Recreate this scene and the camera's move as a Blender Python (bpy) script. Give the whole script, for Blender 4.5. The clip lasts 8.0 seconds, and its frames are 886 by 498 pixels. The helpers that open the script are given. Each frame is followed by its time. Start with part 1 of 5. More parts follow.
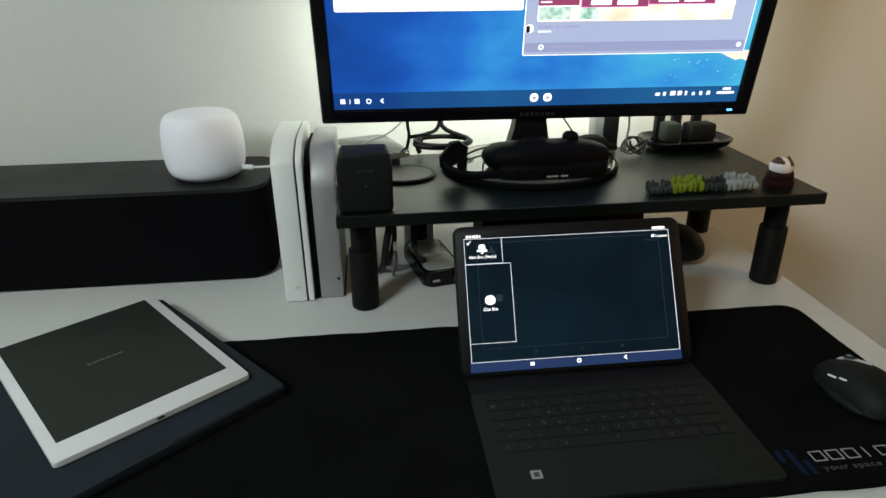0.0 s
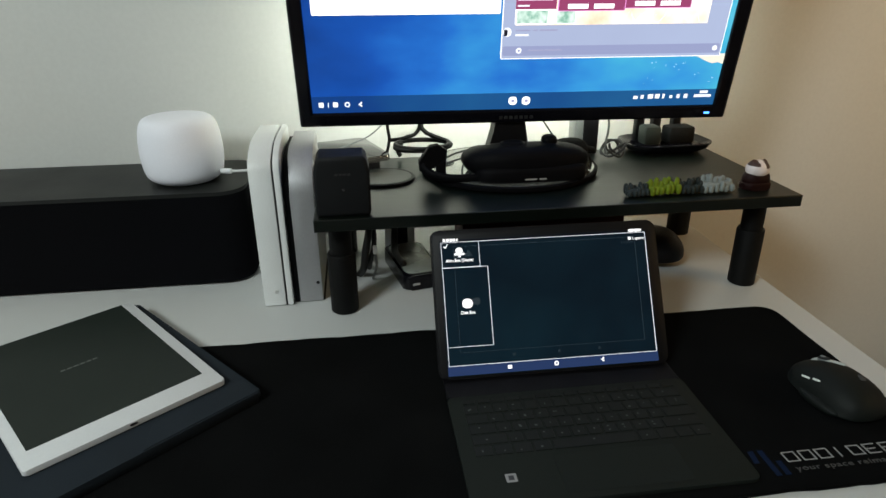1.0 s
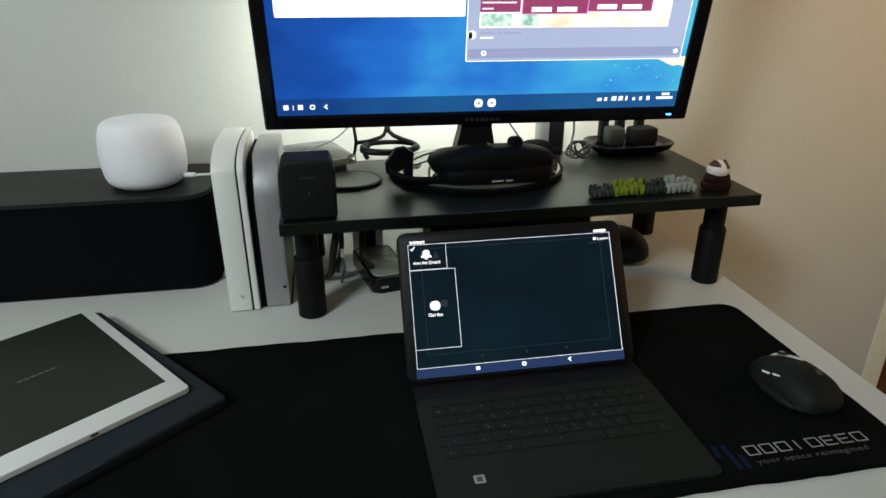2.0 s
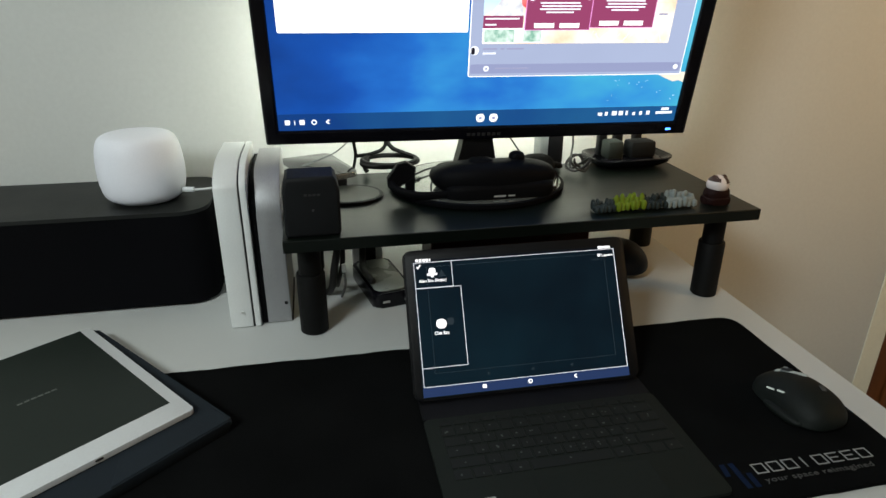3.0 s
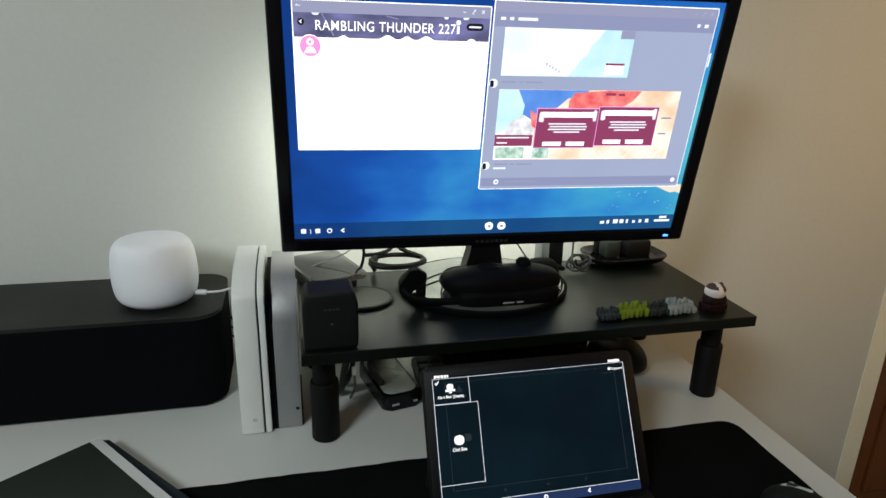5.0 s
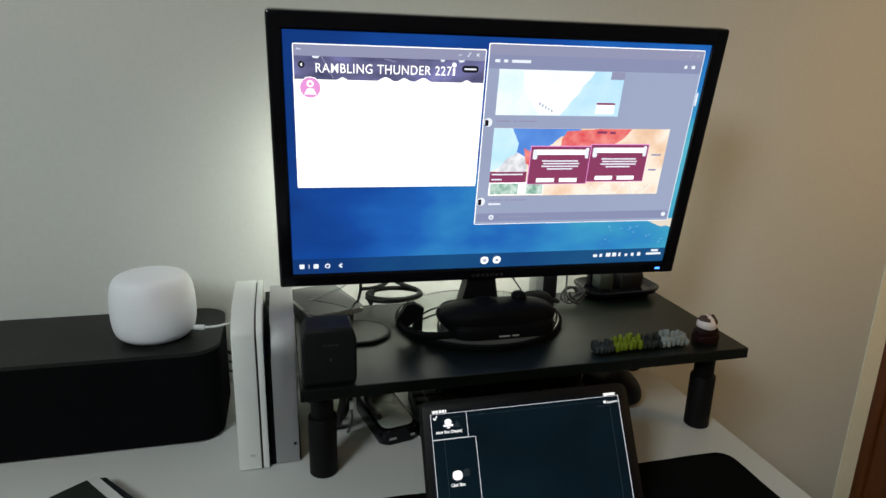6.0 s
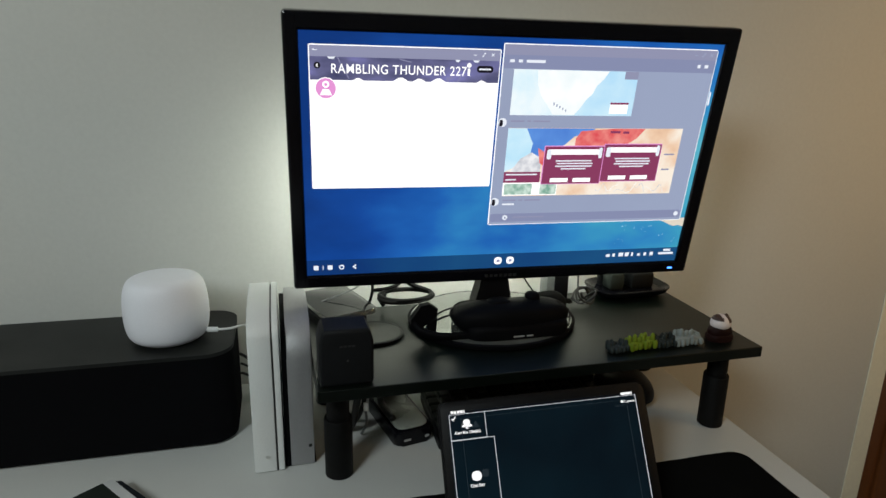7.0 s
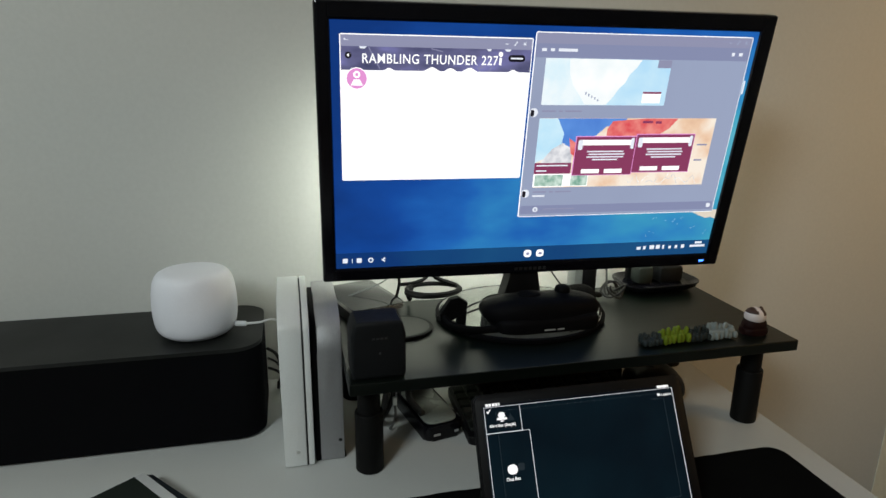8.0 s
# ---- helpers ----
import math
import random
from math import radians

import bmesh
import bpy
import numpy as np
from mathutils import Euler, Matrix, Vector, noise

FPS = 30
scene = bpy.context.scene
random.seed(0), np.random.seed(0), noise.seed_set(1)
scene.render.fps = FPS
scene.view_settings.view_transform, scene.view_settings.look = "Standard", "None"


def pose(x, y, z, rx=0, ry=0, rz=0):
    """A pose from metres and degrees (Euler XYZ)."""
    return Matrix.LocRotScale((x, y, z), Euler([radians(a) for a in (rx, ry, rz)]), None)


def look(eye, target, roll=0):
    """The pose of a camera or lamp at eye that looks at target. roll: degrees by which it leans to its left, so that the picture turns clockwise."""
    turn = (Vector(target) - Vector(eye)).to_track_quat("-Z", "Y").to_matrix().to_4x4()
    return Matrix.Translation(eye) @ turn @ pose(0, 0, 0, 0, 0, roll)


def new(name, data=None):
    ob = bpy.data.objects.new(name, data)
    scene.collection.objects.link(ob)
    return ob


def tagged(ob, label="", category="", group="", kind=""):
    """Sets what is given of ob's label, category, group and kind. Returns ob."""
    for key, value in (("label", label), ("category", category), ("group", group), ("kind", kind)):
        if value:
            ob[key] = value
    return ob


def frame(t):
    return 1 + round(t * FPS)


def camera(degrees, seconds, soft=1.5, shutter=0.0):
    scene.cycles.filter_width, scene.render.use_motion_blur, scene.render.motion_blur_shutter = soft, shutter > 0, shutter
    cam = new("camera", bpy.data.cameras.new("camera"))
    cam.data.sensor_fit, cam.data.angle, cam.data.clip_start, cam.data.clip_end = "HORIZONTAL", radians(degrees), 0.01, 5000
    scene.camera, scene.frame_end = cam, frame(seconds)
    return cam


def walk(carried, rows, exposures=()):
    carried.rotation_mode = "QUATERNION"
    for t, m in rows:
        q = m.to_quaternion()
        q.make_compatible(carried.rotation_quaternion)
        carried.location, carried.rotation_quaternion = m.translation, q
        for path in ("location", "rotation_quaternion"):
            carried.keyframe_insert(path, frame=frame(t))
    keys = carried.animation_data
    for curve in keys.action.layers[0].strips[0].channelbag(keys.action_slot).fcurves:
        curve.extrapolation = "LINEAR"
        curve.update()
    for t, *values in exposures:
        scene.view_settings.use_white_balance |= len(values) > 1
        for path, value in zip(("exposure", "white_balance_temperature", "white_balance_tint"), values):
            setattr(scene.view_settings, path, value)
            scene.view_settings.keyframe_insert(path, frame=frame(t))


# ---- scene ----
cam = camera(70.13, 8.0, soft=1.5)
PATH = [
    (0, (-0.0072, 0.0814, 1.1317), (0.1996, 1.9024, 0.3310), -0.55),
    (0.5, (-0.0033, 0.0828, 1.1321), (0.2081, 1.9049, 0.3352), -0.50),
    (1, (0.0064, 0.0805, 1.1322), (0.2453, 1.9008, 0.3389), -0.42),
    (1.5, (0.0123, 0.0784, 1.1312), (0.3015, 1.8920, 0.3392), -0.19),
    (3, (-0.0077, 0.0912, 1.1466), (0.3635, 1.8950, 0.3666), 0.35),
    (3.5, (-0.0331, 0.0995, 1.1615), (0.3588, 1.9012, 0.3867), 0.71),
    (4, (-0.0482, 0.1036, 1.1834), (0.3638, 1.9147, 0.4417), 1.00),
    (4.5, (-0.0513, 0.1017, 1.2023), (0.3844, 1.9311, 0.5214), 1.40),
    (5, (-0.0536, 0.1053, 1.2210), (0.4051, 1.9481, 0.5936), 1.56),
    (6.5, (-0.0711, 0.0951, 1.2363), (0.4240, 1.9575, 0.7010), 1.40),
    (7, (-0.0837, 0.1031, 1.2316), (0.4131, 1.9642, 0.6934), 1.27),
    (7.5, (-0.0972, 0.1115, 1.2259), (0.3892, 1.9755, 0.6883), 0.99),
    (8, (-0.1066, 0.1142, 1.2174), (0.3581, 1.9848, 0.6836), 0.78),
]
walk(cam, [(t, look(eye, target, roll)) for t, eye, target, roll in PATH],
     exposures=[(0, 0.58), (3.5, 0.58), (4.0, 0.40), (4.5, 0.27), (5.0, 0.34), (6.5, 0.07), (8.0, 0.03)])

DESK = 0.74      # desk top
MAT = 0.743      # top of the desk mat
SHELF = 0.8797   # top of the monitor shelf
WALL = 1.080     # face of the back wall

# turn, proportions and place of what stands on the desk, the mat and the shelf
ON_DESK = Matrix(((1.0120, -0.0021, 0, 0.0064), (-0.0015, 0.9484, 0, 0.0490), (0, 0, 1.013, -0.00962), (0, 0, 0, 1)))
ON_MAT = Matrix(((1.0233, -0.0018, 0, 0.0039), (-0.0082, 0.9617, 0, 0.0405), (0, 0, 1.03, -0.02229), (0, 0, 0, 1)))
ON_FOLIO = Matrix(((1.0029, 0.0034, 0, 0.0003), (-0.0046, 0.9503, 0, 0.0479), (0, 0, 1.04, -0.02960), (0, 0, 0, 1)))
ON_SHELF = Matrix(((0.9860, -0.0058, 0, 0.0059), (0.0061, 0.9118, 0, 0.0568), (0, 0, 0.98, 0.01759), (0, 0, 0, 1)))

# ---- light ----
world = bpy.data.worlds.new("world")
scene.world = world
world.use_nodes = True
world.node_tree.nodes["Background"].inputs[0].default_value = (0.9, 0.93, 1.0, 1)
world.node_tree.nodes["Background"].inputs[1].default_value = 0.02


def lamp(name, at, target, size, watts, colour, spread=180):
    data = bpy.data.lights.new(name, "AREA")
    data.shape, data.size, data.size_y = "RECTANGLE", size[0], size[1]
    data.energy, data.color, data.spread = watts, colour, radians(spread)
    ob = new(name, data)
    ob.matrix_world = look(at, target)
    return ob


# added cool fill from behind the camera for the general room light, no fitting known
lamp("room_fill_light", (-1.25, -0.72, 2.25), (-0.6, 0.5, 0.8), (0.5, 0.5), 21.0, (0.90, 1.0, 0.99))
# unseen warm fill, added to tint the wall and desk at the right
lamp("warm_fill_light", (1.62, 0.12, 1.52), (0.85, 1.085, 1.10), (0.5, 0.6), 1.10, (1.0, 0.57, 0.17), 80)
lamp("bias_light", (0.22, 0.960, 1.075), (0.22, 1.080, 1.03), (0.47, 0.18), 1.86, (0.94, 1.0, 0.86))


# ---- materials ----
def material(name, base, rough=0.5, metal=0.0, fine=300.0, coarse=12.0, vary=0.15, bump=0.1, spec=0.5, stretch=(1, 1, 1), emit=None, strength=0.0, depth=0.001, uneven=0.06):
    m = bpy.data.materials.new(name)
    m.use_nodes = True
    nt = m.node_tree
    b = nt.nodes["Principled BSDF"]
    b.inputs["Roughness"].default_value = rough
    b.inputs["Metallic"].default_value = metal
    b.inputs["Specular IOR Level"].default_value = spec
    co = nt.nodes.new("ShaderNodeTexCoord")
    mp = nt.nodes.new("ShaderNodeMapping")
    mp.inputs["Scale"].default_value = stretch
    nt.links.new(co.outputs["Object"], mp.inputs[0])
    n1 = nt.nodes.new("ShaderNodeTexNoise")
    n1.inputs["Scale"].default_value = fine
    n1.inputs["Detail"].default_value = 4
    n2 = nt.nodes.new("ShaderNodeTexNoise")
    n2.inputs["Scale"].default_value = coarse
    n2.inputs["Detail"].default_value = 3
    for n in (n1, n2):
        nt.links.new(mp.outputs[0], n.inputs["Vector"])
    add = nt.nodes.new("ShaderNodeMath")
    nt.links.new(n1.outputs["Fac"], add.inputs[0])
    nt.links.new(n2.outputs["Fac"], add.inputs[1])
    ramp = nt.nodes.new("ShaderNodeMapRange")
    ramp.inputs["From Min"].default_value, ramp.inputs["From Max"].default_value = 0.6, 1.4
    ramp.inputs["To Min"].default_value, ramp.inputs["To Max"].default_value = 1 - vary, 1 + vary
    nt.links.new(add.outputs[0], ramp.inputs["Value"])
    mul = nt.nodes.new("ShaderNodeVectorMath")
    mul.operation = "SCALE"
    mul.inputs[0].default_value = base
    nt.links.new(ramp.outputs[0], mul.inputs["Scale"])
    nt.links.new(mul.outputs[0], b.inputs["Base Color"])
    rr = nt.nodes.new("ShaderNodeMapRange")
    rr.inputs["From Min"].default_value, rr.inputs["From Max"].default_value = 0.3, 0.7
    rr.inputs["To Min"].default_value, rr.inputs["To Max"].default_value = max(rough - uneven, 0.02), min(rough + uneven, 1)
    nt.links.new(n2.outputs["Fac"], rr.inputs["Value"])
    nt.links.new(rr.outputs[0], b.inputs["Roughness"])
    if bump:
        bp = nt.nodes.new("ShaderNodeBump")
        bp.inputs["Strength"].default_value = bump
        bp.inputs["Distance"].default_value = depth
        nt.links.new(n1.outputs["Fac"], bp.inputs["Height"])
        nt.links.new(bp.outputs[0], b.inputs["Normal"])
    if emit:
        b.inputs["Emission Color"].default_value = (*emit, 1)
        b.inputs["Emission Strength"].default_value = strength
    return m


def glow(name, colour, strength=1.0):
    """A lit area of a display."""
    m = bpy.data.materials.new(name)
    m.use_nodes = True
    b = m.node_tree.nodes["Principled BSDF"]
    b.inputs["Base Color"].default_value = (0.002, 0.002, 0.002, 1)
    b.inputs["Roughness"].default_value = 0.3
    b.inputs["Specular IOR Level"].default_value = 0.15
    b.inputs["Emission Color"].default_value = (*colour, 1)
    b.inputs["Emission Strength"].default_value = strength
    return m


def glow_noise(name, stops, scale, stretch=(1, 1, 1), strength=1.0, slope=(0, 0, 0), offset=0.0, detail=5.0):
    """A lit picture: noise plus a slope across it, through a colour ramp."""
    m = glow(name, (1, 1, 1), strength)
    nt = m.node_tree
    b = nt.nodes["Principled BSDF"]
    co = nt.nodes.new("ShaderNodeTexCoord")
    mp = nt.nodes.new("ShaderNodeMapping")
    mp.inputs["Scale"].default_value = stretch
    nt.links.new(co.outputs["Object"], mp.inputs[0])
    n = nt.nodes.new("ShaderNodeTexNoise")
    n.inputs["Scale"].default_value, n.inputs["Detail"].default_value = scale, detail
    nt.links.new(mp.outputs[0], n.inputs["Vector"])
    dot = nt.nodes.new("ShaderNodeVectorMath")
    dot.operation = "DOT_PRODUCT"
    dot.inputs[1].default_value = slope
    nt.links.new(co.outputs["Object"], dot.inputs[0])
    s = nt.nodes.new("ShaderNodeMath")
    nt.links.new(n.outputs["Fac"], s.inputs[0])
    nt.links.new(dot.outputs["Value"], s.inputs[1])
    s2 = nt.nodes.new("ShaderNodeMath")
    s2.inputs[1].default_value = offset
    nt.links.new(s.outputs[0], s2.inputs[0])
    r = nt.nodes.new("ShaderNodeValToRGB")
    while len(r.color_ramp.elements) < len(stops):
        r.color_ramp.elements.new(0.5)
    for e, (p, c) in zip(r.color_ramp.elements, stops):
        e.position, e.color = p, (*c, 1)
    nt.links.new(s2.outputs[0], r.inputs[0])
    nt.links.new(r.outputs[0], b.inputs["Emission Color"])
    return m


M_WALL = material("wall_paint", (0.575, 0.575, 0.548), 0.75, fine=160, coarse=2.5, vary=0.04, bump=0.25, depth=0.0006)
M_CEIL = material("ceiling_paint", (0.8, 0.8, 0.78), 0.8, vary=0.03)
M_FLOOR = material("floor_laminate", (0.25, 0.16, 0.09), 0.45, fine=60, coarse=4, vary=0.3, stretch=(1, 12, 1))
M_DESK = material("white_melamine", (0.555, 0.562, 0.55), 0.45, fine=500, coarse=8, vary=0.03, bump=0.05, depth=0.0003)
M_STEEL = material("white_powder_coat", (0.7, 0.7, 0.7), 0.5, vary=0.03)
M_MAT = material("black_cloth", (0.0058, 0.0060, 0.0061), 0.95, fine=1400, coarse=14, vary=0.35, bump=0.5, spec=0.0, depth=0.0005)
M_STITCH = material("black_stitching", (0.003, 0.003, 0.003), 0.95, fine=1500, vary=0.3, bump=0.6, spec=0.05)
# green cast in the base imitates the wall's tint in the shelf's sheen
M_SHELF = material("black_woodgrain", (0.0020, 0.0040, 0.0028), 0.37, spec=0.35, fine=90, coarse=16, vary=0.10, bump=0.003, uneven=0.012, stretch=(1, 14, 6), depth=0.0002)
M_PRINT = material("black_printed_plastic", (0.004, 0.004, 0.004), 0.55, fine=900, coarse=30, vary=0.25, bump=0.35, stretch=(0.1, 0.1, 3), spec=0.15)
M_BLACK = material("black_plastic", (0.0032, 0.0032, 0.0042), 0.5, fine=700, coarse=25, vary=0.25, bump=0.15, spec=0.2)
M_VR = material("matt_black_headset", (0.0022, 0.0022, 0.0028), 0.62, fine=900, coarse=25, vary=0.3, bump=0.2, spec=0.07)
M_CUBE = material("dark_slate_plastic", (0.0075, 0.0082, 0.0092), 0.6, fine=900, coarse=25, vary=0.25, bump=0.2, spec=0.15)
M_FAINT2 = material("grey_maker_print", (0.035, 0.035, 0.037), 0.5, vary=0.3)
M_PADDING = material("dark_grey_padding", (0.010, 0.0105, 0.0105), 0.9, fine=1200, coarse=20, vary=0.3, bump=0.4, spec=0.1)
M_FAINT = material("faint_maker_print", (0.014, 0.014, 0.015), 0.5, vary=0.3)
M_GLOSSBLACK = material("gloss_black_plastic", (0.0035, 0.0035, 0.0055), 0.18, spec=0.25, fine=200, coarse=18, vary=0.3, bump=0.02)
M_BASE = material("polished_black_base", (0.20, 0.21, 0.195), 0.06, 0.65, fine=150, coarse=9, vary=0.2, bump=0.01)
M_FABRIC = material("black_speaker_cloth", (0.0032, 0.0032, 0.004), 0.95, fine=1800, coarse=10, vary=0.35, bump=0.6, spec=0.06, depth=0.0005)
M_SPKTOP = material("black_satin_shell", (0.009, 0.0098, 0.009), 0.48, fine=500, coarse=8, vary=0.2, bump=0.1, spec=0.3)
M_WHITE = material("white_plastic", (0.66, 0.67, 0.68), 0.4, fine=400, coarse=15, vary=0.04, bump=0.06, depth=0.0004)
M_SOFTWHITE = material("matte_white_shell", (0.80, 0.80, 0.86), 0.55, fine=500, coarse=20, vary=0.03, bump=0.05, depth=0.0003)
M_CASE = material("white_case", (0.70, 0.71, 0.70), 0.45, fine=500, coarse=14, vary=0.06, bump=0.08, depth=0.0004)
M_SILVER = material("brushed_silver", (0.42, 0.42, 0.43), 0.62, 0.85, fine=220, coarse=12, vary=0.12, bump=0.1, stretch=(8, 1, 1), depth=0.0003)
# light base colour stands in for the reflection on the drive's top
M_PLATE = material("plate_with_pale_sheen", (0.34, 0.37, 0.33), 0.28, 0.1, fine=400, coarse=15, vary=0.1)
M_GREY = material("grey_plastic", (0.16, 0.17, 0.17), 0.4, fine=500, coarse=20, vary=0.15)
M_SLATEGREY = material("dark_grey_keyboard_cloth", (0.0088, 0.0118, 0.0098), 0.75, fine=1300, coarse=14, vary=0.2, bump=0.3, spec=0.2, depth=0.0004)
M_KEY = material("dark_key_plastic", (0.0074, 0.0094, 0.0082), 0.55, spec=0.2, fine=900, coarse=40, vary=0.2, bump=0.1)
M_LEGEND = material("pale_key_legend", (0.068, 0.082, 0.076), 0.6, vary=0.5)
M_NAVY = material("navy_fabric", (0.0140, 0.0195, 0.0255), 0.9, fine=1500, coarse=12, vary=0.3, bump=0.5, spec=0.2, depth=0.0005)
M_EINK = material("dark_paper_display", (0.0130, 0.0185, 0.0150), 0.42, spec=0.24, fine=900, coarse=6, vary=0.12, bump=0.08)
M_EINKMARK = material("grey_paper_mark", (0.11, 0.12, 0.11), 0.5, vary=0.3)
M_GLASS = material("black_glass", (0.003, 0.003, 0.004), 0.03, spec=0.36, fine=60, coarse=10, vary=0.3, bump=0.01)
M_RUBBER = material("black_rubber", (0.008, 0.008, 0.008), 0.7, vary=0.2)
M_CABLE = material("black_cable", (0.008, 0.008, 0.008), 0.5, vary=0.2)
M_DARKCABLE = material("matt_black_cable", (0.0030, 0.0030, 0.0032), 0.5, spec=0.15, vary=0.2)
M_WCABLE = material("white_cable", (0.7, 0.7, 0.7), 0.5, vary=0.05)
M_METAL = material("plug_metal", (0.82, 0.82, 0.80), 0.32, 1.0, vary=0.1)
M_PALEEDGE = material("pale_anodised_edge", (0.62, 0.62, 0.60), 0.22, 0.95, vary=0.05)
M_MOUSE = material("charcoal_mouse_shell", (0.0056, 0.0076, 0.0066), 0.60, spec=0.20, fine=700, coarse=25, vary=0.15, bump=0.12)
M_WHEEL = material("pale_wheel_surround", (0.42, 0.44, 0.41), 0.4, vary=0.15)
M_PALE = material("pale_print", (0.30, 0.30, 0.30), 0.7, fine=700, vary=0.2)
M_DIMPRINT = material("dim_grey_print", (0.06, 0.06, 0.06), 0.7, fine=700, vary=0.3)
M_BLUEPRINT = material("dark_blue_print", (0.004, 0.011, 0.034), 0.8, spec=0.1, fine=700, coarse=60, vary=0.35)
M_TRIM = material("cream_gloss_paint", (0.86, 0.83, 0.68), 0.4, fine=150, coarse=6, vary=0.05, bump=0.1)
M_DOOR = material("brown_door_wood", (0.17, 0.055, 0.014), 0.4, fine=70, coarse=6, vary=0.35, bump=0.15, stretch=(12, 12, 1))
M_GREYCOIL = material("grey_translucent_plastic", (0.022, 0.029, 0.029), 0.62, spec=0.25, vary=0.2)
M_LIME = material("lime_plastic", (0.14, 0.19, 0.010), 0.62, spec=0.25, fine=300, coarse=40, vary=0.2)
M_DARKCOIL = material("dark_grey_plastic", (0.016, 0.021, 0.019), 0.62, spec=0.25, vary=0.2)
M_PALECOIL = material("pale_grey_plastic", (0.22, 0.245, 0.235), 0.62, spec=0.25, vary=0.15)
M_MAROON = material("dark_maroon_paint", (0.013, 0.0035, 0.0032), 0.6, spec=0.12, vary=0.25)
M_MAROONBOX = material("dark_red_brown_card", (0.027, 0.0078, 0.0082), 0.6, spec=0.2, fine=400, coarse=20, vary=0.25)
M_BROWN = material("brown_patch_paint", (0.05, 0.022, 0.015), 0.5, vary=0.2)
M_CREAMWHITE = material("white_toy_paint", (0.75, 0.66, 0.64), 0.4, vary=0.05)
M_SKIRT = material("white_skirting", (0.75, 0.75, 0.72), 0.45, vary=0.05)
M_LED = glow("blue_led", (0.05, 0.2, 1.0), 4.0)
M_GREENLED = glow("pale_green_led", (0.62, 0.72, 0.66), 0.38)


# ---- mesh helpers ----
def part(name, bm, mat, parent=None, label="", m=None, smooth=None):
    """Links a bmesh as one mesh object, under parent if one is given."""
    me = bpy.data.meshes.new(name)
    bmesh.ops.recalc_face_normals(bm, faces=bm.faces)
    bm.to_mesh(me)
    bm.free()
    me.materials.append(mat)
    ob = new(name, me)
    if smooth is not None:
        for p in me.polygons:
            p.use_smooth = True
        if smooth < 3.1:
            me.set_sharp_from_angle(angle=smooth)
    if parent:
        ob.parent = parent
    if m is not None:
        ob.matrix_local = m
    if label:
        tagged(ob, label)
    return ob


def share(name, src, parent, m):
    """Another object on the mesh of src."""
    ob = new(name, src.data)
    ob.parent = parent
    ob.matrix_local = m
    return ob


def thing(name, m, label, category, group=""):
    ob = new(name)
    ob.empty_display_size = 0.02
    ob.matrix_world = m
    return tagged(ob, label, category, group)


def box(x0, x1, y0, y1, z0, z1, bev=0.0, seg=2, bm=None):
    own = bmesh.new()
    vs = [own.verts.new((x, y, z)) for x in (x0, x1) for y in (y0, y1) for z in (z0, z1)]
    for a in ((0, 1, 3, 2), (4, 6, 7, 5), (0, 4, 5, 1), (2, 3, 7, 6), (0, 2, 6, 4), (1, 5, 7, 3)):
        own.faces.new([vs[i] for i in a])
    if bev:
        bmesh.ops.bevel(own, geom=own.edges[:], offset=bev, segments=seg, profile=0.5, affect="EDGES")
    if bm is None:
        return own
    return join(bm, own)


def join(bm, other):
    me = bpy.data.meshes.new("tmp")
    other.to_mesh(me)
    other.free()
    bm.from_mesh(me)
    bpy.data.meshes.remove(me)
    return bm


def rounded(w, h, r, n=5):
    """Outline of a rounded rectangle about the origin; r may be four radii: +x+y, -x+y, -x-y, +x-y."""
    rs = r if isinstance(r, (tuple, list)) else (r, r, r, r)
    out = []
    for (sx, sy, a0), q in zip(((1, 1, 0), (-1, 1, 90), (-1, -1, 180), (1, -1, 270)), rs):
        for i in range(n + 1):
            a = radians(a0 + 90 * i / n)
            out.append((sx * (w / 2 - q) + q * math.cos(a), sy * (h / 2 - q) + q * math.sin(a)))
    return out


def prism(outline, a, b, axis="z", bev=0.0, seg=2):
    """An outline pulled from a to b along an axis; for x the outline is (y, z), for y (x, z), for z (x, y)."""
    bm = bmesh.new()
    put = {"z": lambda p, c: (p[0], p[1], c), "y": lambda p, c: (p[0], c, p[1]), "x": lambda p, c: (c, p[0], p[1])}[axis]
    lo, hi = [bm.verts.new(put(p, a)) for p in outline], [bm.verts.new(put(p, b)) for p in outline]
    k = len(outline)
    f1, f2 = bm.faces.new(lo), bm.faces.new(hi)
    for i in range(k):
        bm.faces.new((lo[i], lo[(i + 1) % k], hi[(i + 1) % k], hi[i]))
    if bev:
        bmesh.ops.bevel(bm, geom=list({e for f in (f1, f2) for e in f.edges}), offset=bev, segments=seg, profile=0.5, affect="EDGES")
    return bm


def lathe(profile, n=40):
    bm = bmesh.new()
    rings = []
    for r, z in profile:
        rings.append([bm.verts.new((0, 0, z))] if r < 1e-6 else [bm.verts.new((r * math.cos(2 * math.pi * i / n), r * math.sin(2 * math.pi * i / n), z)) for i in range(n)])
    for p, q in zip(rings, rings[1:]):
        for i in range(n):
            j = (i + 1) % n
            if len(p) == 1 and len(q) > 1:
                bm.faces.new((p[0], q[i], q[j]))
            elif len(q) == 1 and len(p) > 1:
                bm.faces.new((p[i], p[j], q[0]))
            elif len(p) > 1:
                bm.faces.new((p[i], p[j], q[j], q[i]))
    if len(rings[0]) > 1:
        bm.faces.new(rings[0])
    if len(rings[-1]) > 1:
        bm.faces.new(rings[-1])
    return bm


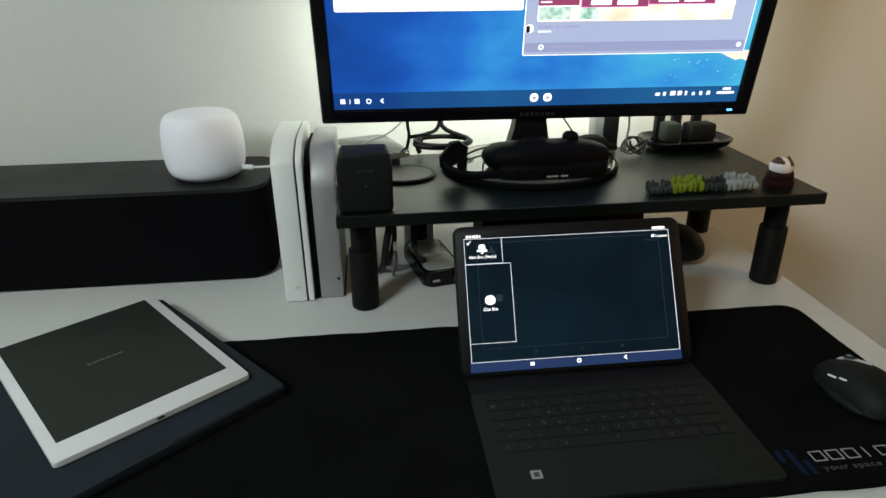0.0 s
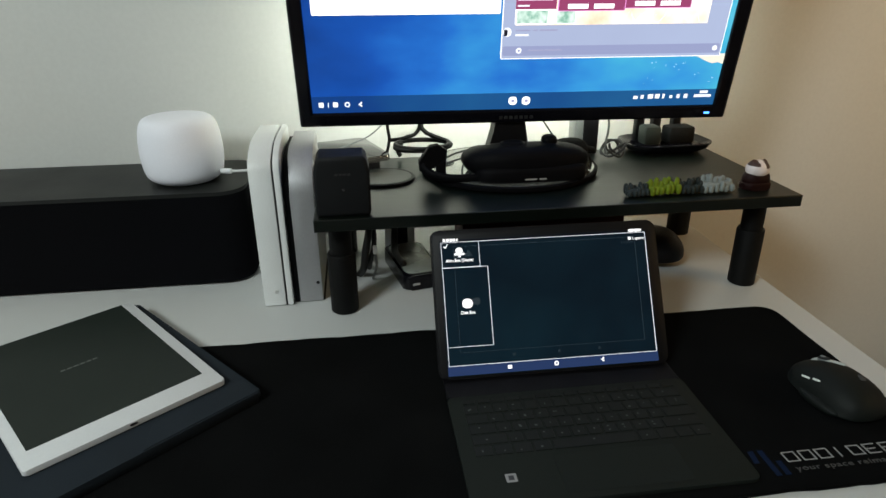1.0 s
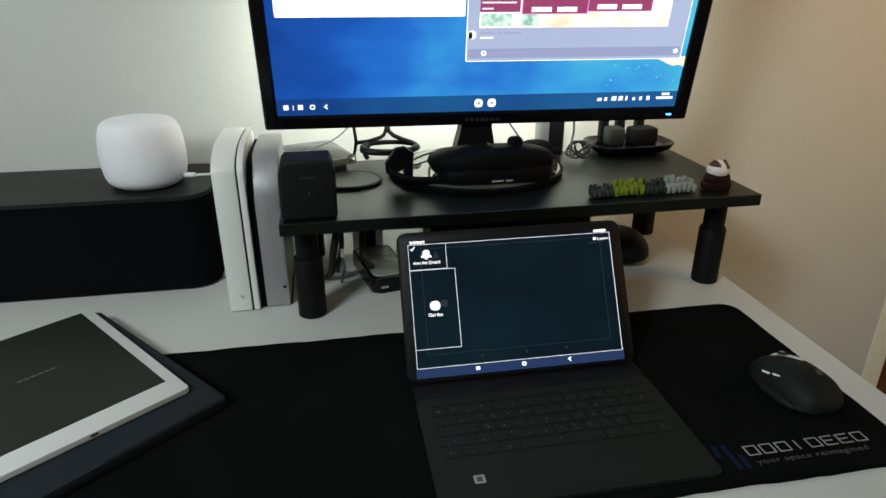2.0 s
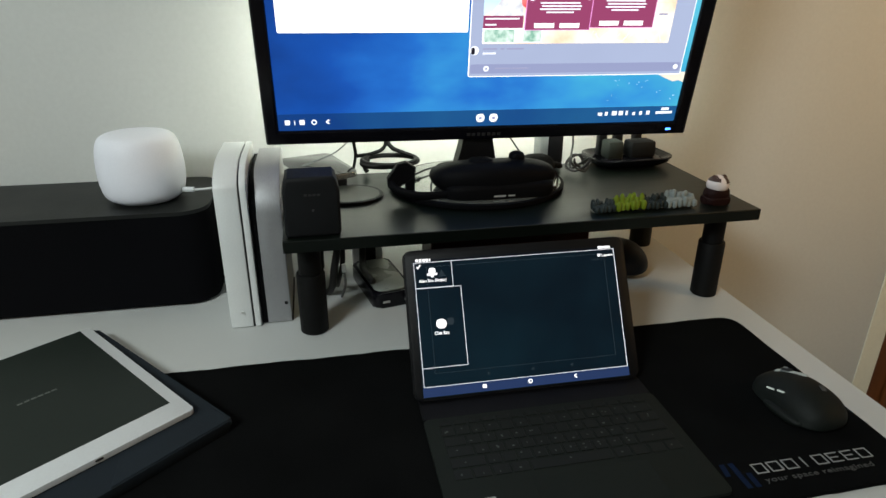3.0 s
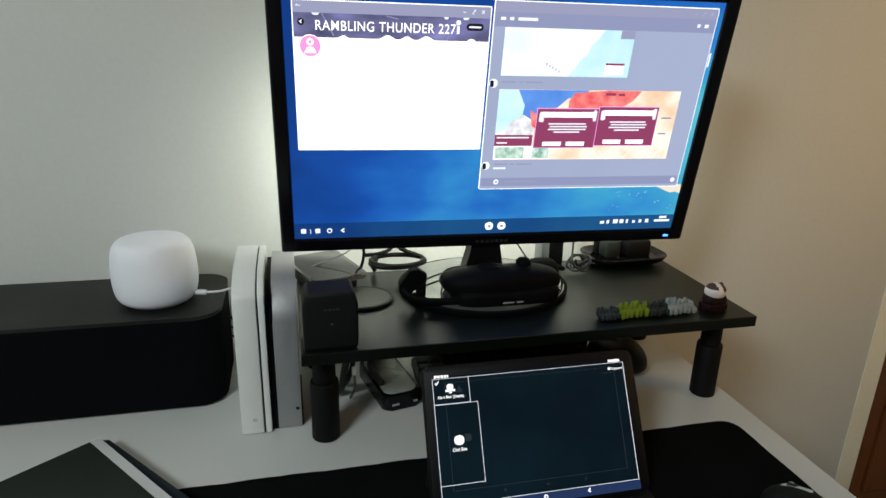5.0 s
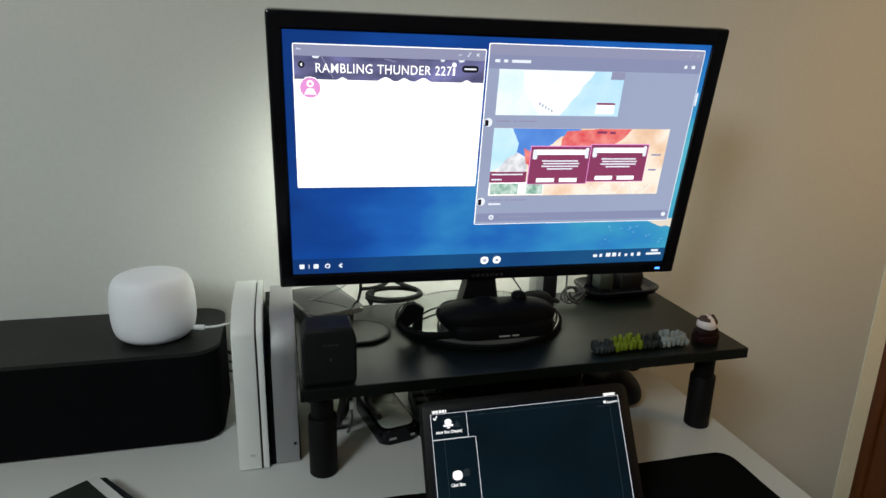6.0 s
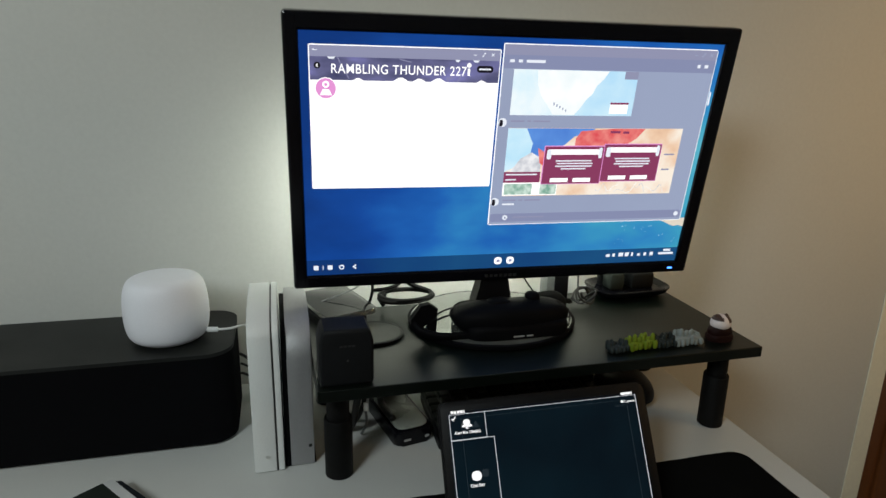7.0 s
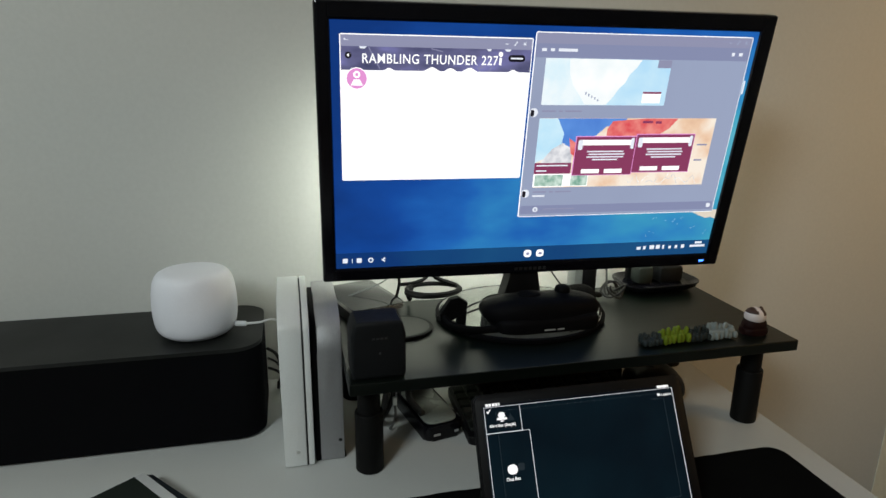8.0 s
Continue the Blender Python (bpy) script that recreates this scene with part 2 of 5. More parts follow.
def smooth_line(pts, k=8):
    ps = [Vector(p) for p in pts]
    out = []
    for i in range(len(ps) - 1):
        a, b, c, d = ps[max(i - 1, 0)], ps[i], ps[i + 1], ps[min(i + 2, len(ps) - 1)]
        for j in range(k):
            t = j / k
            out.append(0.5 * ((2 * b) + (c - a) * t + (2 * a - 5 * b + 4 * c - d) * t * t + (3 * b - a - 3 * c + d) * t ** 3))
    out.append(ps[-1])
    return out


def tube(pts, r, n=8, k=8, flat=1.0, smooth=True, bm=None):
    """A tube of radius r along the points; flat squashes it upright."""
    ps = smooth_line(pts, k) if smooth else [Vector(p) for p in pts]
    bm = bm or bmesh.new()
    rings = []
    side = None
    for i, p in enumerate(ps):
        d = (ps[min(i + 1, len(ps) - 1)] - ps[max(i - 1, 0)]).normalized()
        if side is None:
            side = d.cross(Vector((0, 0, 1)))
            if side.length < 0.05:
                side = d.cross(Vector((0, 1, 0)))
        side = (side - d * side.dot(d)).normalized()
        up = side.cross(d)
        rings.append([bm.verts.new(p + side * (r * math.cos(2 * math.pi * j / n)) + up * (r * flat * math.sin(2 * math.pi * j / n))) for j in range(n)])
    for a, b in zip(rings, rings[1:]):
        for j in range(n):
            bm.faces.new((a[j], a[(j + 1) % n], b[(j + 1) % n], b[j]))
    bm.faces.new(rings[0])
    bm.faces.new(rings[-1])
    return bm


def blob(c, r, e=1.0, nu=28, nv=16, shape=None):
    """A superellipsoid; e below 1 makes it boxier. shape(x, y, z) -> moved point, in units of the radii."""
    bm = bmesh.new()
    pw = lambda v: math.copysign(abs(v) ** e, v)
    rows = []
    for i in range(nv + 1):
        la = -math.pi / 2 + math.pi * i / nv
        row = []
        for j in range(nu):
            lo = 2 * math.pi * j / nu
            p = (pw(math.cos(la)) * pw(math.cos(lo)), pw(math.cos(la)) * pw(math.sin(lo)), pw(math.sin(la)))
            if shape:
                p = shape(*p)
            row.append((c[0] + r[0] * p[0], c[1] + r[1] * p[1], c[2] + r[2] * p[2]))
        rows.append(row)
    lo, hi = bm.verts.new(rows[0][0]), bm.verts.new(rows[-1][0])
    grid = [[bm.verts.new(p) for p in row] for row in rows[1:-1]]
    for a, b in zip(grid, grid[1:]):
        for j in range(nu):
            bm.faces.new((a[j], a[(j + 1) % nu], b[(j + 1) % nu], b[j]))
    for j in range(nu):
        bm.faces.new((lo, grid[0][(j + 1) % nu], grid[0][j]))
        bm.faces.new((hi, grid[-1][j], grid[-1][(j + 1) % nu]))
    return bm


def letters(text, width, height, mat, parent, at, name="lettering", bold=0.0, up="z"):
    """Raised lettering with the built-in font, fitted to width and height, its lower left corner at the place at. up z: it stands and faces -y; up y: it lies and faces +z."""
    cu = bpy.data.curves.new("tmp_text", "FONT")
    cu.body, cu.size, cu.extrude, cu.offset = text, 1.0, 0.01, bold
    cu.space_character = 1.10
    ob = bpy.data.objects.new("tmp_text", cu)
    scene.collection.objects.link(ob)
    bpy.context.view_layer.update()
    me = bpy.data.meshes.new_from_object(ob.evaluated_get(bpy.context.evaluated_depsgraph_get()))
    bpy.data.objects.remove(ob)
    bpy.data.curves.remove(cu)
    xs, ys = [v.co.x for v in me.vertices], [v.co.y for v in me.vertices]
    x0, y0, sx, sy = min(xs), min(ys), width / (max(xs) - min(xs)), height / (max(ys) - min(ys))
    for v in me.vertices:
        x, y, d = (v.co.x - x0) * sx, (v.co.y - y0) * sy, 0.0002 * (1 if v.co.z > 0 else -1)
        v.co = (at[0] + x, at[1] - d, at[2] + y) if up == "z" else (at[0] + x, at[1] + y, at[2] + d)
    me.materials.clear()
    me.materials.append(mat)
    ob = new(name, me)
    ob.parent = parent
    return ob


def solid(name, bm, mat, label, category, smooth=None, m=None, kind="", group="", plan=None):
    if plan is not None:
        bm.transform(plan)
    ob = part(name, bm, mat, None, "", m, smooth)
    return tagged(ob, label, category, group, kind)


SM = 0.6

# ---- room ----
XL, XR, YB, H = -2.3, 2.0, -2.2, 2.45
solid("floor", box(XL - 0.1, XR + 0.1, YB - 0.1, WALL + 0.1, -0.05, 0.0), M_FLOOR, "brown wood laminate floor of the room", "floor", kind="structure")
solid("ceiling", box(XL - 0.1, XR + 0.1, YB - 0.1, WALL + 0.1, H, H + 0.05), M_CEIL, "plain white ceiling", "ceiling", kind="structure")
DX0, DX1, DH = 1.190, 1.94, 2.02
wall = bmesh.new()
box(XL - 0.1, DX0, WALL, WALL + 0.1, 0, H, bm=wall)
box(DX0, DX1, WALL, WALL + 0.1, DH, H, bm=wall)
box(DX1, XR + 0.1, WALL, WALL + 0.1, 0, H, bm=wall)
solid("wall_north", wall, M_WALL, "off-white painted wall behind the desk", "wall", kind="structure")
solid("wall_west", box(XL - 0.1, XL, YB, WALL, 0, H), M_WALL, "plain off-white wall", "wall", kind="structure")
solid("wall_east", box(XR, XR + 0.1, YB, WALL, 0, H), M_WALL, "plain off-white wall", "wall", kind="structure")
solid("wall_south", box(XL - 0.1, XR + 0.1, YB - 0.1, YB, 0, H), M_WALL, "plain off-white wall", "wall", kind="structure")

door = tagged(thing("door_1", pose(DX0, WALL, 0), "closed brown wooden door in a cream painted frame", "door"), kind="structure")
part("leaf", box(0.004, DX1 - DX0 - 0.004, 0.045, 0.085, 0.008, DH - 0.004, 0.003), M_DOOR, door)
for px in (0.10, 0.42):
    for pz, ph in ((0.18, 0.68), (1.0, 0.86)):
        part("panel", box(px, px + 0.24, 0.037, 0.0452, pz, pz + ph, 0.006), M_DOOR, door)
trim = bmesh.new()
box(-0.047, 0.0, -0.003, 0.0, 0, DH + 0.05, 0.001, bm=trim)
box(DX1 - DX0, DX1 - DX0 + 0.045, -0.012, 0.0, 0, DH + 0.05, 0.004, bm=trim)
box(0.0, DX1 - DX0, -0.0115, 0.0, DH, DH + 0.05, 0.004, bm=trim)
part("architrave", trim, M_TRIM, door, "cream painted door surround")
part("jamb", box(0.0005, 0.0038, 0.0, 0.1, 0, DH, 0.0), M_DOOR, door)
part("door_stop", box(0.0038, 0.02, 0.028, 0.0445, 0, DH - 0.004, 0.002), M_DOOR, door)
solid("baseboard", box(XL, DX0 - 0.048, WALL - 0.014, WALL, 0, 0.09, 0.004), M_SKIRT, "white painted baseboard along the wall", "baseboard", kind="structure")

# ---- desk ----
desk = thing("desk", pose(-0.1439, 0.6880, 0), "white desk with a plain melamine top", "desk")
part("desktop", prism(rounded(1.395, 0.775, 0.012), DESK - 0.025, DESK, "z", 0.002), M_DESK, desk, m=pose(0, 0, 0))
for lx in (-0.55, 0.55):
    part("leg", box(lx - 0.035, lx + 0.035, -0.03, 0.03, 0.03, DESK - 0.03, 0.004), M_STEEL, desk)
    part("foot", box(lx - 0.035, lx + 0.035, -0.33, 0.33, 0.0, 0.03, 0.008), M_STEEL, desk)
part("crossbar", box(-0.515, 0.515, -0.03, 0.03, DESK - 0.075, DESK - 0.026, 0.004), M_STEEL, desk)

# desk mat
mx0, mx1, my0, my1 = -0.42, 0.497, 0.4125, 0.7205
mat_ob = thing("desk_mat", ON_MAT @ pose((mx0 + mx1) / 2, (my0 + my1) / 2, DESK), "black cloth desk mat with stitched edge and printed logo", "desk mat")
mw, mh = mx1 - mx0, my1 - my0


def wavy(outline, step=0.012):
    """The outline of worn cloth: its long edges wander by about a millimetre."""
    out = []
    for (xa, ya), (xb, yb) in zip(outline, outline[1:] + outline[:1]):
        n = max(1, int(math.hypot(xb - xa, yb - ya) / step))
        for i in range(n):
            x, y = xa + (xb - xa) * i / n, ya + (yb - ya) * i / n
            k = 4 * (i / n) * (1 - i / n) if n > 1 else 0.0
            k = min(1.0, 3 * k)
            out.append((x + k * 0.0004 * math.sin(61 * y), y + k * (0.0007 * math.sin(47 * x + 1.0) + 0.0005 * math.sin(113 * x) + 0.0003 * math.sin(231 * x + 2.0))))
    return out


part("cloth", prism(wavy(rounded(mw, mh, 0.022, 8)), 0.0002, 0.003, "z", 0.001), M_MAT, mat_ob)
rim = [(x, y, 0.0026) for x, y in wavy(rounded(mw - 0.002, mh - 0.002, 0.021, 8))]
part("stitched_edge", tube(rim + [rim[0]], 0.0009, 5, smooth=False), M_STITCH, mat_ob)
ox, oy = (mx0 + mx1) / 2, (my0 + my1) / 2
# brand mark as plain outlined shapes, eight blocks in a row
bw = 0.0118
for i in range(8):
    x0 = 0.3475 - ox + i * 0.0152
    y0, y1 = 0.4445 - oy, 0.4570 - oy
    b = bmesh.new()
    if i == 3:
        box(x0 + 0.004, x0 + 0.0051, y0, y1, 0.003, 0.0034, bm=b)
    else:
        box(x0, x0 + bw, y0, y0 + 0.0011, 0.003, 0.0034, bm=b)
        box(x0, x0 + bw, y1 - 0.0011, y1, 0.003, 0.0034, bm=b)
        box(x0, x0 + 0.0011, y0 + 0.0011, y1 - 0.0011, 0.003, 0.0034, bm=b)
        if i not in (5, 6):
            box(x0 + bw - 0.0011, x0 + bw, y0 + 0.0011, y1 - 0.0011, 0.003, 0.0034, bm=b)
        else:
            box(x0 + 0.0011, x0 + bw - 0.002, (y0 + y1) / 2 - 0.00055, (y0 + y1) / 2 + 0.00055, 0.003, 0.0034, bm=b)
    part("brand_block", b, M_PALE, mat_ob)
letters("your space reimagined", 0.108, 0.0075, M_DIMPRINT, mat_ob, (0.3490 - ox, 0.4315 - oy, 0.0032), "slogan", up="y")
for (xa, ya, xb, yb) in ((0.3224, 0.4617, 0.3203, 0.4465), (0.3310, 0.4618, 0.3308, 0.4298), (0.3397, 0.4472, 0.3391, 0.4299)):
    b = prism([(x - ox, y - oy) for x, y in ((xa - 0.0024, ya), (xa + 0.0024, ya), (xb + 0.0024, yb), (xb - 0.0024, yb))], 0.0028, 0.0034, "z")
    part("logo_stripe", b, M_BLUEPRINT, mat_ob)

# ---- monitor shelf ----
SX0, SX1, SY0, SY1 = -0.0522, 0.5480, 0.7609, 1.0170
shelf = thing("monitor_shelf", pose((SX0 + SX1) / 2, (SY0 + SY1) / 2, DESK), "black wood-grain monitor shelf on four telescopic legs", "shelf")
sw, sd = SX1 - SX0, SY1 - SY0
part("board", box(-sw / 2, sw / 2, -sd / 2, sd / 2, SHELF - DESK - 0.0150, SHELF - DESK, 0.0012), M_SHELF, shelf)
top_z = SHELF - DESK - 0.0150


def shelf_leg(x, y, tilt):
    low = part("leg", lathe([(0.0, 0.0005), (0.0165, 0.0005), (0.0175, 0.0015), (0.0175, 0.078), (0.0168, 0.080), (0.0, 0.080)], 32), M_PRINT, shelf, m=pose(x, y, 0, 0, tilt, 0), smooth=SM)
    part("collar", lathe([(0.0, 0.080), (0.0140, 0.080), (0.0140, 0.110), (0.0145, top_z - 0.004), (0.020, top_z - 0.003), (0.020, top_z), (0.0, top_z)], 32), M_PRINT, low, smooth=SM)
    return low


cx, cy = (SX0 + SX1) / 2, (SY0 + SY1) / 2
for lx, ly, tilt in ((-0.0254, 0.8062, 0), (0.5184, 0.8066, 0), (0.5177, 0.9937, 0), (-0.0254, 0.9937, 0)):
    shelf_leg(lx - cx, ly - cy, tilt)

# ---- monitor ----
MB = Matrix.Translation((0.2123, 0.9353, SHELF))
monitor = thing("monitor", MB, "black widescreen monitor, switched on, on a round glossy stand", "monitor")
ax, az = Vector((0.9989, -0.0477, -0.0007)), Vector((-0.0073, -0.1684, 0.9857))
ay = az.cross(ax).normalized()
PW = Matrix((ax, ay, az)).transposed().to_4x4()
PW.translation = (0.2125, 0.8650, 1.1231)
PM = MB.inverted() @ PW
# local x to the right, y to the back, z up; face at y = 0
bz = bmesh.new()
L, R, B, T = -0.2835, 0.2845, -0.1725, 0.1725
sl, sr, sb, st = -0.2660, 0.2650, -0.1540, 0.1520
box(L, sl, 0.0, 0.022, B, T, 0.0035, bm=bz)
box(sr, R, 0.0, 0.022, B, T, 0.0035, bm=bz)
box(L + 0.003, R - 0.003, 0.0004, 0.022, st, T, 0.0032, bm=bz)
box(L + 0.003, R - 0.003, 0.0004, 0.022, B, sb, 0.0032, bm=bz)
part("bezel", bz, M_GLOSSBLACK, monitor, m=PM)
back = bmesh.new()
box(L + 0.006, R - 0.006, 0.020, 0.034, B + 0.006, T - 0.006, 0.006, bm=back)
box(-0.16, 0.16, 0.032, 0.055, -0.10, 0.09, 0.012, bm=back)
part("back_cover", back, M_BLACK, monitor, m=PM)
mark = bmesh.new()
for i in range(7):
    box(-0.025 + i * 0.0068, -0.0205 + i * 0.0068, -0.0003, 0.001, -0.1665, -0.1625, bm=mark)
part("maker_mark", mark, M_FAINT, monitor, m=PM)
part("power_led", box(0.2540, 0.2612, -0.0008, 0.001, -0.1655, -0.1630, 0.0004), M_LED, monitor, "small blue power light", m=PM)
part("neck", prism([(-0.046, 0.002), (0.034, 0.002), (0.027, 0.022), (0.0195, 0.045), (0.015, 0.070), (0.014, 0.16), (-0.023, 0.16), (-0.025, 0.080), (-0.0285, 0.060), (-0.036, 0.033)], -0.032, -0.008, "y", 0.003), M_BLACK, monitor, smooth=SM)
part("base_rim", lathe([(0.0, 0.0004), (0.126, 0.0004), (0.1300, 0.0025), (0.1305, 0.0075), (0.1285, 0.0088), (0.0, 0.0086)], 96), M_VR, monitor, "black rim of the round base", m=pose(0.0, -0.008, 0) @ Matrix.Diagonal((0.95, 0.85, 1.0, 1.0)), smooth=SM)
part("stand_base", lathe([(0.0, 0.008), (0.1255, 0.0088), (0.122, 0.0096), (0.05, 0.0105), (0.0, 0.0112)], 96), M_BASE, monitor, "polished mirror-like top of the base", m=pose(0.0, -0.008, 0) @ Matrix.Diagonal((0.95, 0.85, 1.0, 1.0)), smooth=SM)

W_BLUE = glow_noise("blue_wallpaper", [(0.0, (0.004, 0.032, 0.17)), (0.28, (0.006, 0.056, 0.28)), (0.48, (0.012, 0.105, 0.39)), (0.66, (0.026, 0.205, 0.46)), (0.84, (0.045, 0.31, 0.46)), (1.0, (0.11, 0.42, 0.52))], 7.0, (0.8, 1, 1.5), 1.12, (1.35, 0, -0.9), -0.07, 4.5)
screen = part("screen", box(sl - 0.001, sr + 0.001, 0.0035, 0.019, sb - 0.001, st + 0.001), W_BLUE, monitor, "lit screen with a blue sea wallpaper and two open windows", m=PM)
G_WHITE = glow("lit_white", (1.0, 1.0, 1.0), 1.15)
G_SOFT = glow("lit_soft_white", (0.80, 0.84, 0.92), 1.0)
G_SLATE = glow_noise("lit_slate", [(0.3, (0.285, 0.325, 0.465)), (0.7, (0.315, 0.365, 0.515))], 5, slope=(0.8, 0, 0.4))
G_SLATE2 = glow("lit_darker_slate", (0.235, 0.262, 0.415), 1.0)
G_BAR = glow("lit_title_bar", (0.275, 0.285, 0.42), 1.0)
G_DARK = glow_noise("lit_dark_blue", [(0.3, (0.005, 0.036, 0.16)), (0.7, (0.010, 0.075, 0.20))], 6, slope=(0.8, 0, 0))
G_BLACK = glow("lit_near_black", (0.012, 0.011, 0.018), 1.0)
G_PINK = glow("lit_pink", (0.78, 0.30, 0.66), 1.0)
G_MAROON = glow("lit_maroon", (0.245, 0.045, 0.115), 1.0)
G_RED = glow_noise("lit_red_land", [(0.3, (0.70, 0.06, 0.08)), (0.7, (0.86, 0.30, 0.26))], 60)
G_SNOWFIELD = glow_noise("lit_white_land", [(0.3, (0.84, 0.92, 0.94)), (0.6, (0.98, 1.0, 1.0))], 30)
G_SKYMAP = glow_noise("lit_pale_map", [(0.35, (0.46, 0.73, 0.93)), (0.55, (0.62, 0.84, 0.95)), (0.72, (0.85, 0.94, 0.97))], 14, slope=(-2.0, 0, 1.5), offset=0.10)
G_MAP = glow_noise("lit_tan_map", [(0.25, (0.66, 0.38, 0.24)), (0.5, (0.84, 0.58, 0.40)), (0.75, (0.94, 0.84, 0.72))], 28, slope=(0.3, 0, -1.5), offset=0.08)
G_SEA = glow_noise("lit_sea", [(0.3, (0.07, 0.20, 0.62)), (0.7, (0.13, 0.32, 0.76))], 20)
G_PALESEA = glow_noise("lit_pale_sea", [(0.3, (0.44, 0.74, 0.93)), (0.7, (0.66, 0.87, 0.97))], 24)
G_SNOW = glow_noise("lit_grey_land", [(0.35, (0.48, 0.50, 0.56)), (0.65, (0.86, 0.86, 0.88))], 70)
G_FOREST = glow_noise("lit_green_picture", [(0.35, (0.16, 0.36, 0.27)), (0.6, (0.62, 0.76, 0.68))], 90)
G_HAZE = glow("lit_haze", (0.24, 0.24, 0.38), 1.0)
G_BANNER = glow_noise("lit_banner", [(0.3, (0.05, 0.055, 0.12)), (0.5, (0.12, 0.12, 0.24)), (0.66, (0.20, 0.20, 0.46)), (0.8, (0.32, 0.30, 0.30))], 16, (1, 1, 2.5))


def patch(name, x0, x1, z0, z1, y, mat, parent=None, r=0.0):
    """A flat area of a display's picture, y in front of its face."""
    if r:
        b = prism([(p[0] + (x0 + x1) / 2, p[1] + (z0 + z1) / 2) for p in rounded(x1 - x0, z1 - z0, r, 4)], y, 0.0034 + 0.0002, "y")
    else:
        b = box(x0, x1, y, 0.0036, z0, z1)
    return part(name, b, mat, parent or screen)


def shape_patch(name, outline, y, mat, parent=None):
    return part(name, prism(outline, y, 0.0036, "y"), mat, parent or screen)


def bars(name, x0, z, n, lengths, h, gap, y, mat):
    b = bmesh.new()
    for i in range(n):
        for xa, xb in lengths[i % len(lengths)]:
            box(x0 + xa, x0 + xb, y, 0.0036, z - i * gap - h, z - i * gap, bm=b)
    return part(name, b, mat, screen)


# profile window
wx0, wx1, wz0, wz1 = -0.2558, -0.0300, -0.0338, 0.1380
patch("window_border", wx0, wx1, wz0, wz1, 0.0030, G_WHITE, r=0.002)
patch("title_bar", wx0 + 0.0012, wx1 - 0.0012, 0.1245, wz1 - 0.0012, 0.0027, G_BAR)
patch("banner_picture", wx0 + 0.0012, wx1 - 0.0012, 0.0985, 0.1245, 0.0025, G_BANNER)
for hx, hz, hr in ((-0.20, 0.0985, 0.004), (-0.15, 0.0985, 0.006), (-0.128, 0.0985, 0.005), (-0.105, 0.0985, 0.006), (-0.052, 0.0985, 0.004)):
    shape_patch("banner_peak", [(hx - hr * 1.6, hz), (hx + hr * 1.6, hz), (hx + hr * 0.3, hz + hr * 0.7), (hx - hr * 0.3, hz + hr * 0.7)], 0.0022, G_WHITE)
letters("RAMBLING THUNDER 227", 0.1590, 0.0108, G_WHITE, screen, (-0.2305, 0.0021, 0.1062), "banner_title", bold=0.007)
patch("title_mark", -0.0700, -0.0672, 0.1065, 0.1150, 0.0021, G_WHITE)
patch("title_ring", -0.0712, -0.0660, 0.1160, 0.1215, 0.0021, G_WHITE, r=0.0024)
patch("profile_button", -0.0590, -0.0385, 0.1105, 0.1185, 0.0021, G_BLACK, r=0.0038)
bars("button_label", -0.0560, 0.1155, 1, [[(0.0, 0.0145)]], 0.0020, 0.003, 0.0018, G_SOFT)
patch("back_button", -0.2500, -0.2425, 0.1110, 0.1185, 0.0021, G_BLACK, r=0.0036)
shape_patch("back_arrow", [(-0.2480, 0.1148), (-0.2458, 0.1168), (-0.2450, 0.1161), (-0.2463, 0.1148), (-0.2450, 0.1135), (-0.2458, 0.1128)], 0.0018, G_WHITE)
patch("badge_rim", -0.2495, -0.2245, 0.0765, 0.1015, 0.0022, G_WHITE, r=0.0122)
patch("badge", -0.2485, -0.2255, 0.0775, 0.1005, 0.0019, G_PINK, r=0.0113)
patch("badge_ring", -0.2410, -0.2330, 0.0895, 0.0975, 0.0016, G_WHITE, r=0.0039)
patch("badge_dot", -0.2388, -0.2352, 0.0917, 0.0953, 0.0013, G_PINK, r=0.0017)
shape_patch("badge_foot", [(-0.2440, 0.0812), (-0.2300, 0.0812), (-0.2335, 0.0880), (-0.2405, 0.0880)], 0.0016, G_WHITE)


def stroke(name, x0, z0, x1, z1, w, y, mat):
    """A slanting line of a display's picture."""
    d = Vector((x1 - x0, z1 - z0)).normalized() * (w / 2)
    return shape_patch(name, [(x0 - d.y, z0 + d.x), (x0 + d.y, z0 - d.x), (x1 + d.y, z1 - d.x), (x1 - d.y, z1 + d.x)], y, mat)


def window_marks(x, z, y, mat):
    """Minimise, enlarge and close marks of a window."""
    stroke("minimise_mark", x, z - 0.0006, x + 0.0036, z - 0.0006, 0.0008, y, mat)
    stroke("enlarge_mark", x + 0.0110, z - 0.0020, x + 0.0146, z + 0.0018, 0.0008, y, mat)
    stroke("enlarge_mark", x + 0.0128, z + 0.0019, x + 0.0150, z + 0.0019, 0.0007, y, mat)
    stroke("enlarge_mark", x + 0.0108, z - 0.0021, x + 0.0126, z - 0.0021, 0.0007, y, mat)
    stroke("close_mark", x + 0.0220, z - 0.0017, x + 0.0254, z + 0.0017, 0.0008, y, mat)
    stroke("close_mark", x + 0.0220, z + 0.0017, x + 0.0254, z - 0.0017, 0.0008, y - 0.0002, mat)


window_marks(-0.0640, 0.1312, 0.0024, G_SOFT)
stroke("window_arrow", -0.2510, 0.1315, -0.2460, 0.1315, 0.0007, 0.0024, G_SOFT)
stroke("window_arrow", -0.2512, 0.1315, -0.2494, 0.1329, 0.0007, 0.0022, G_SOFT)
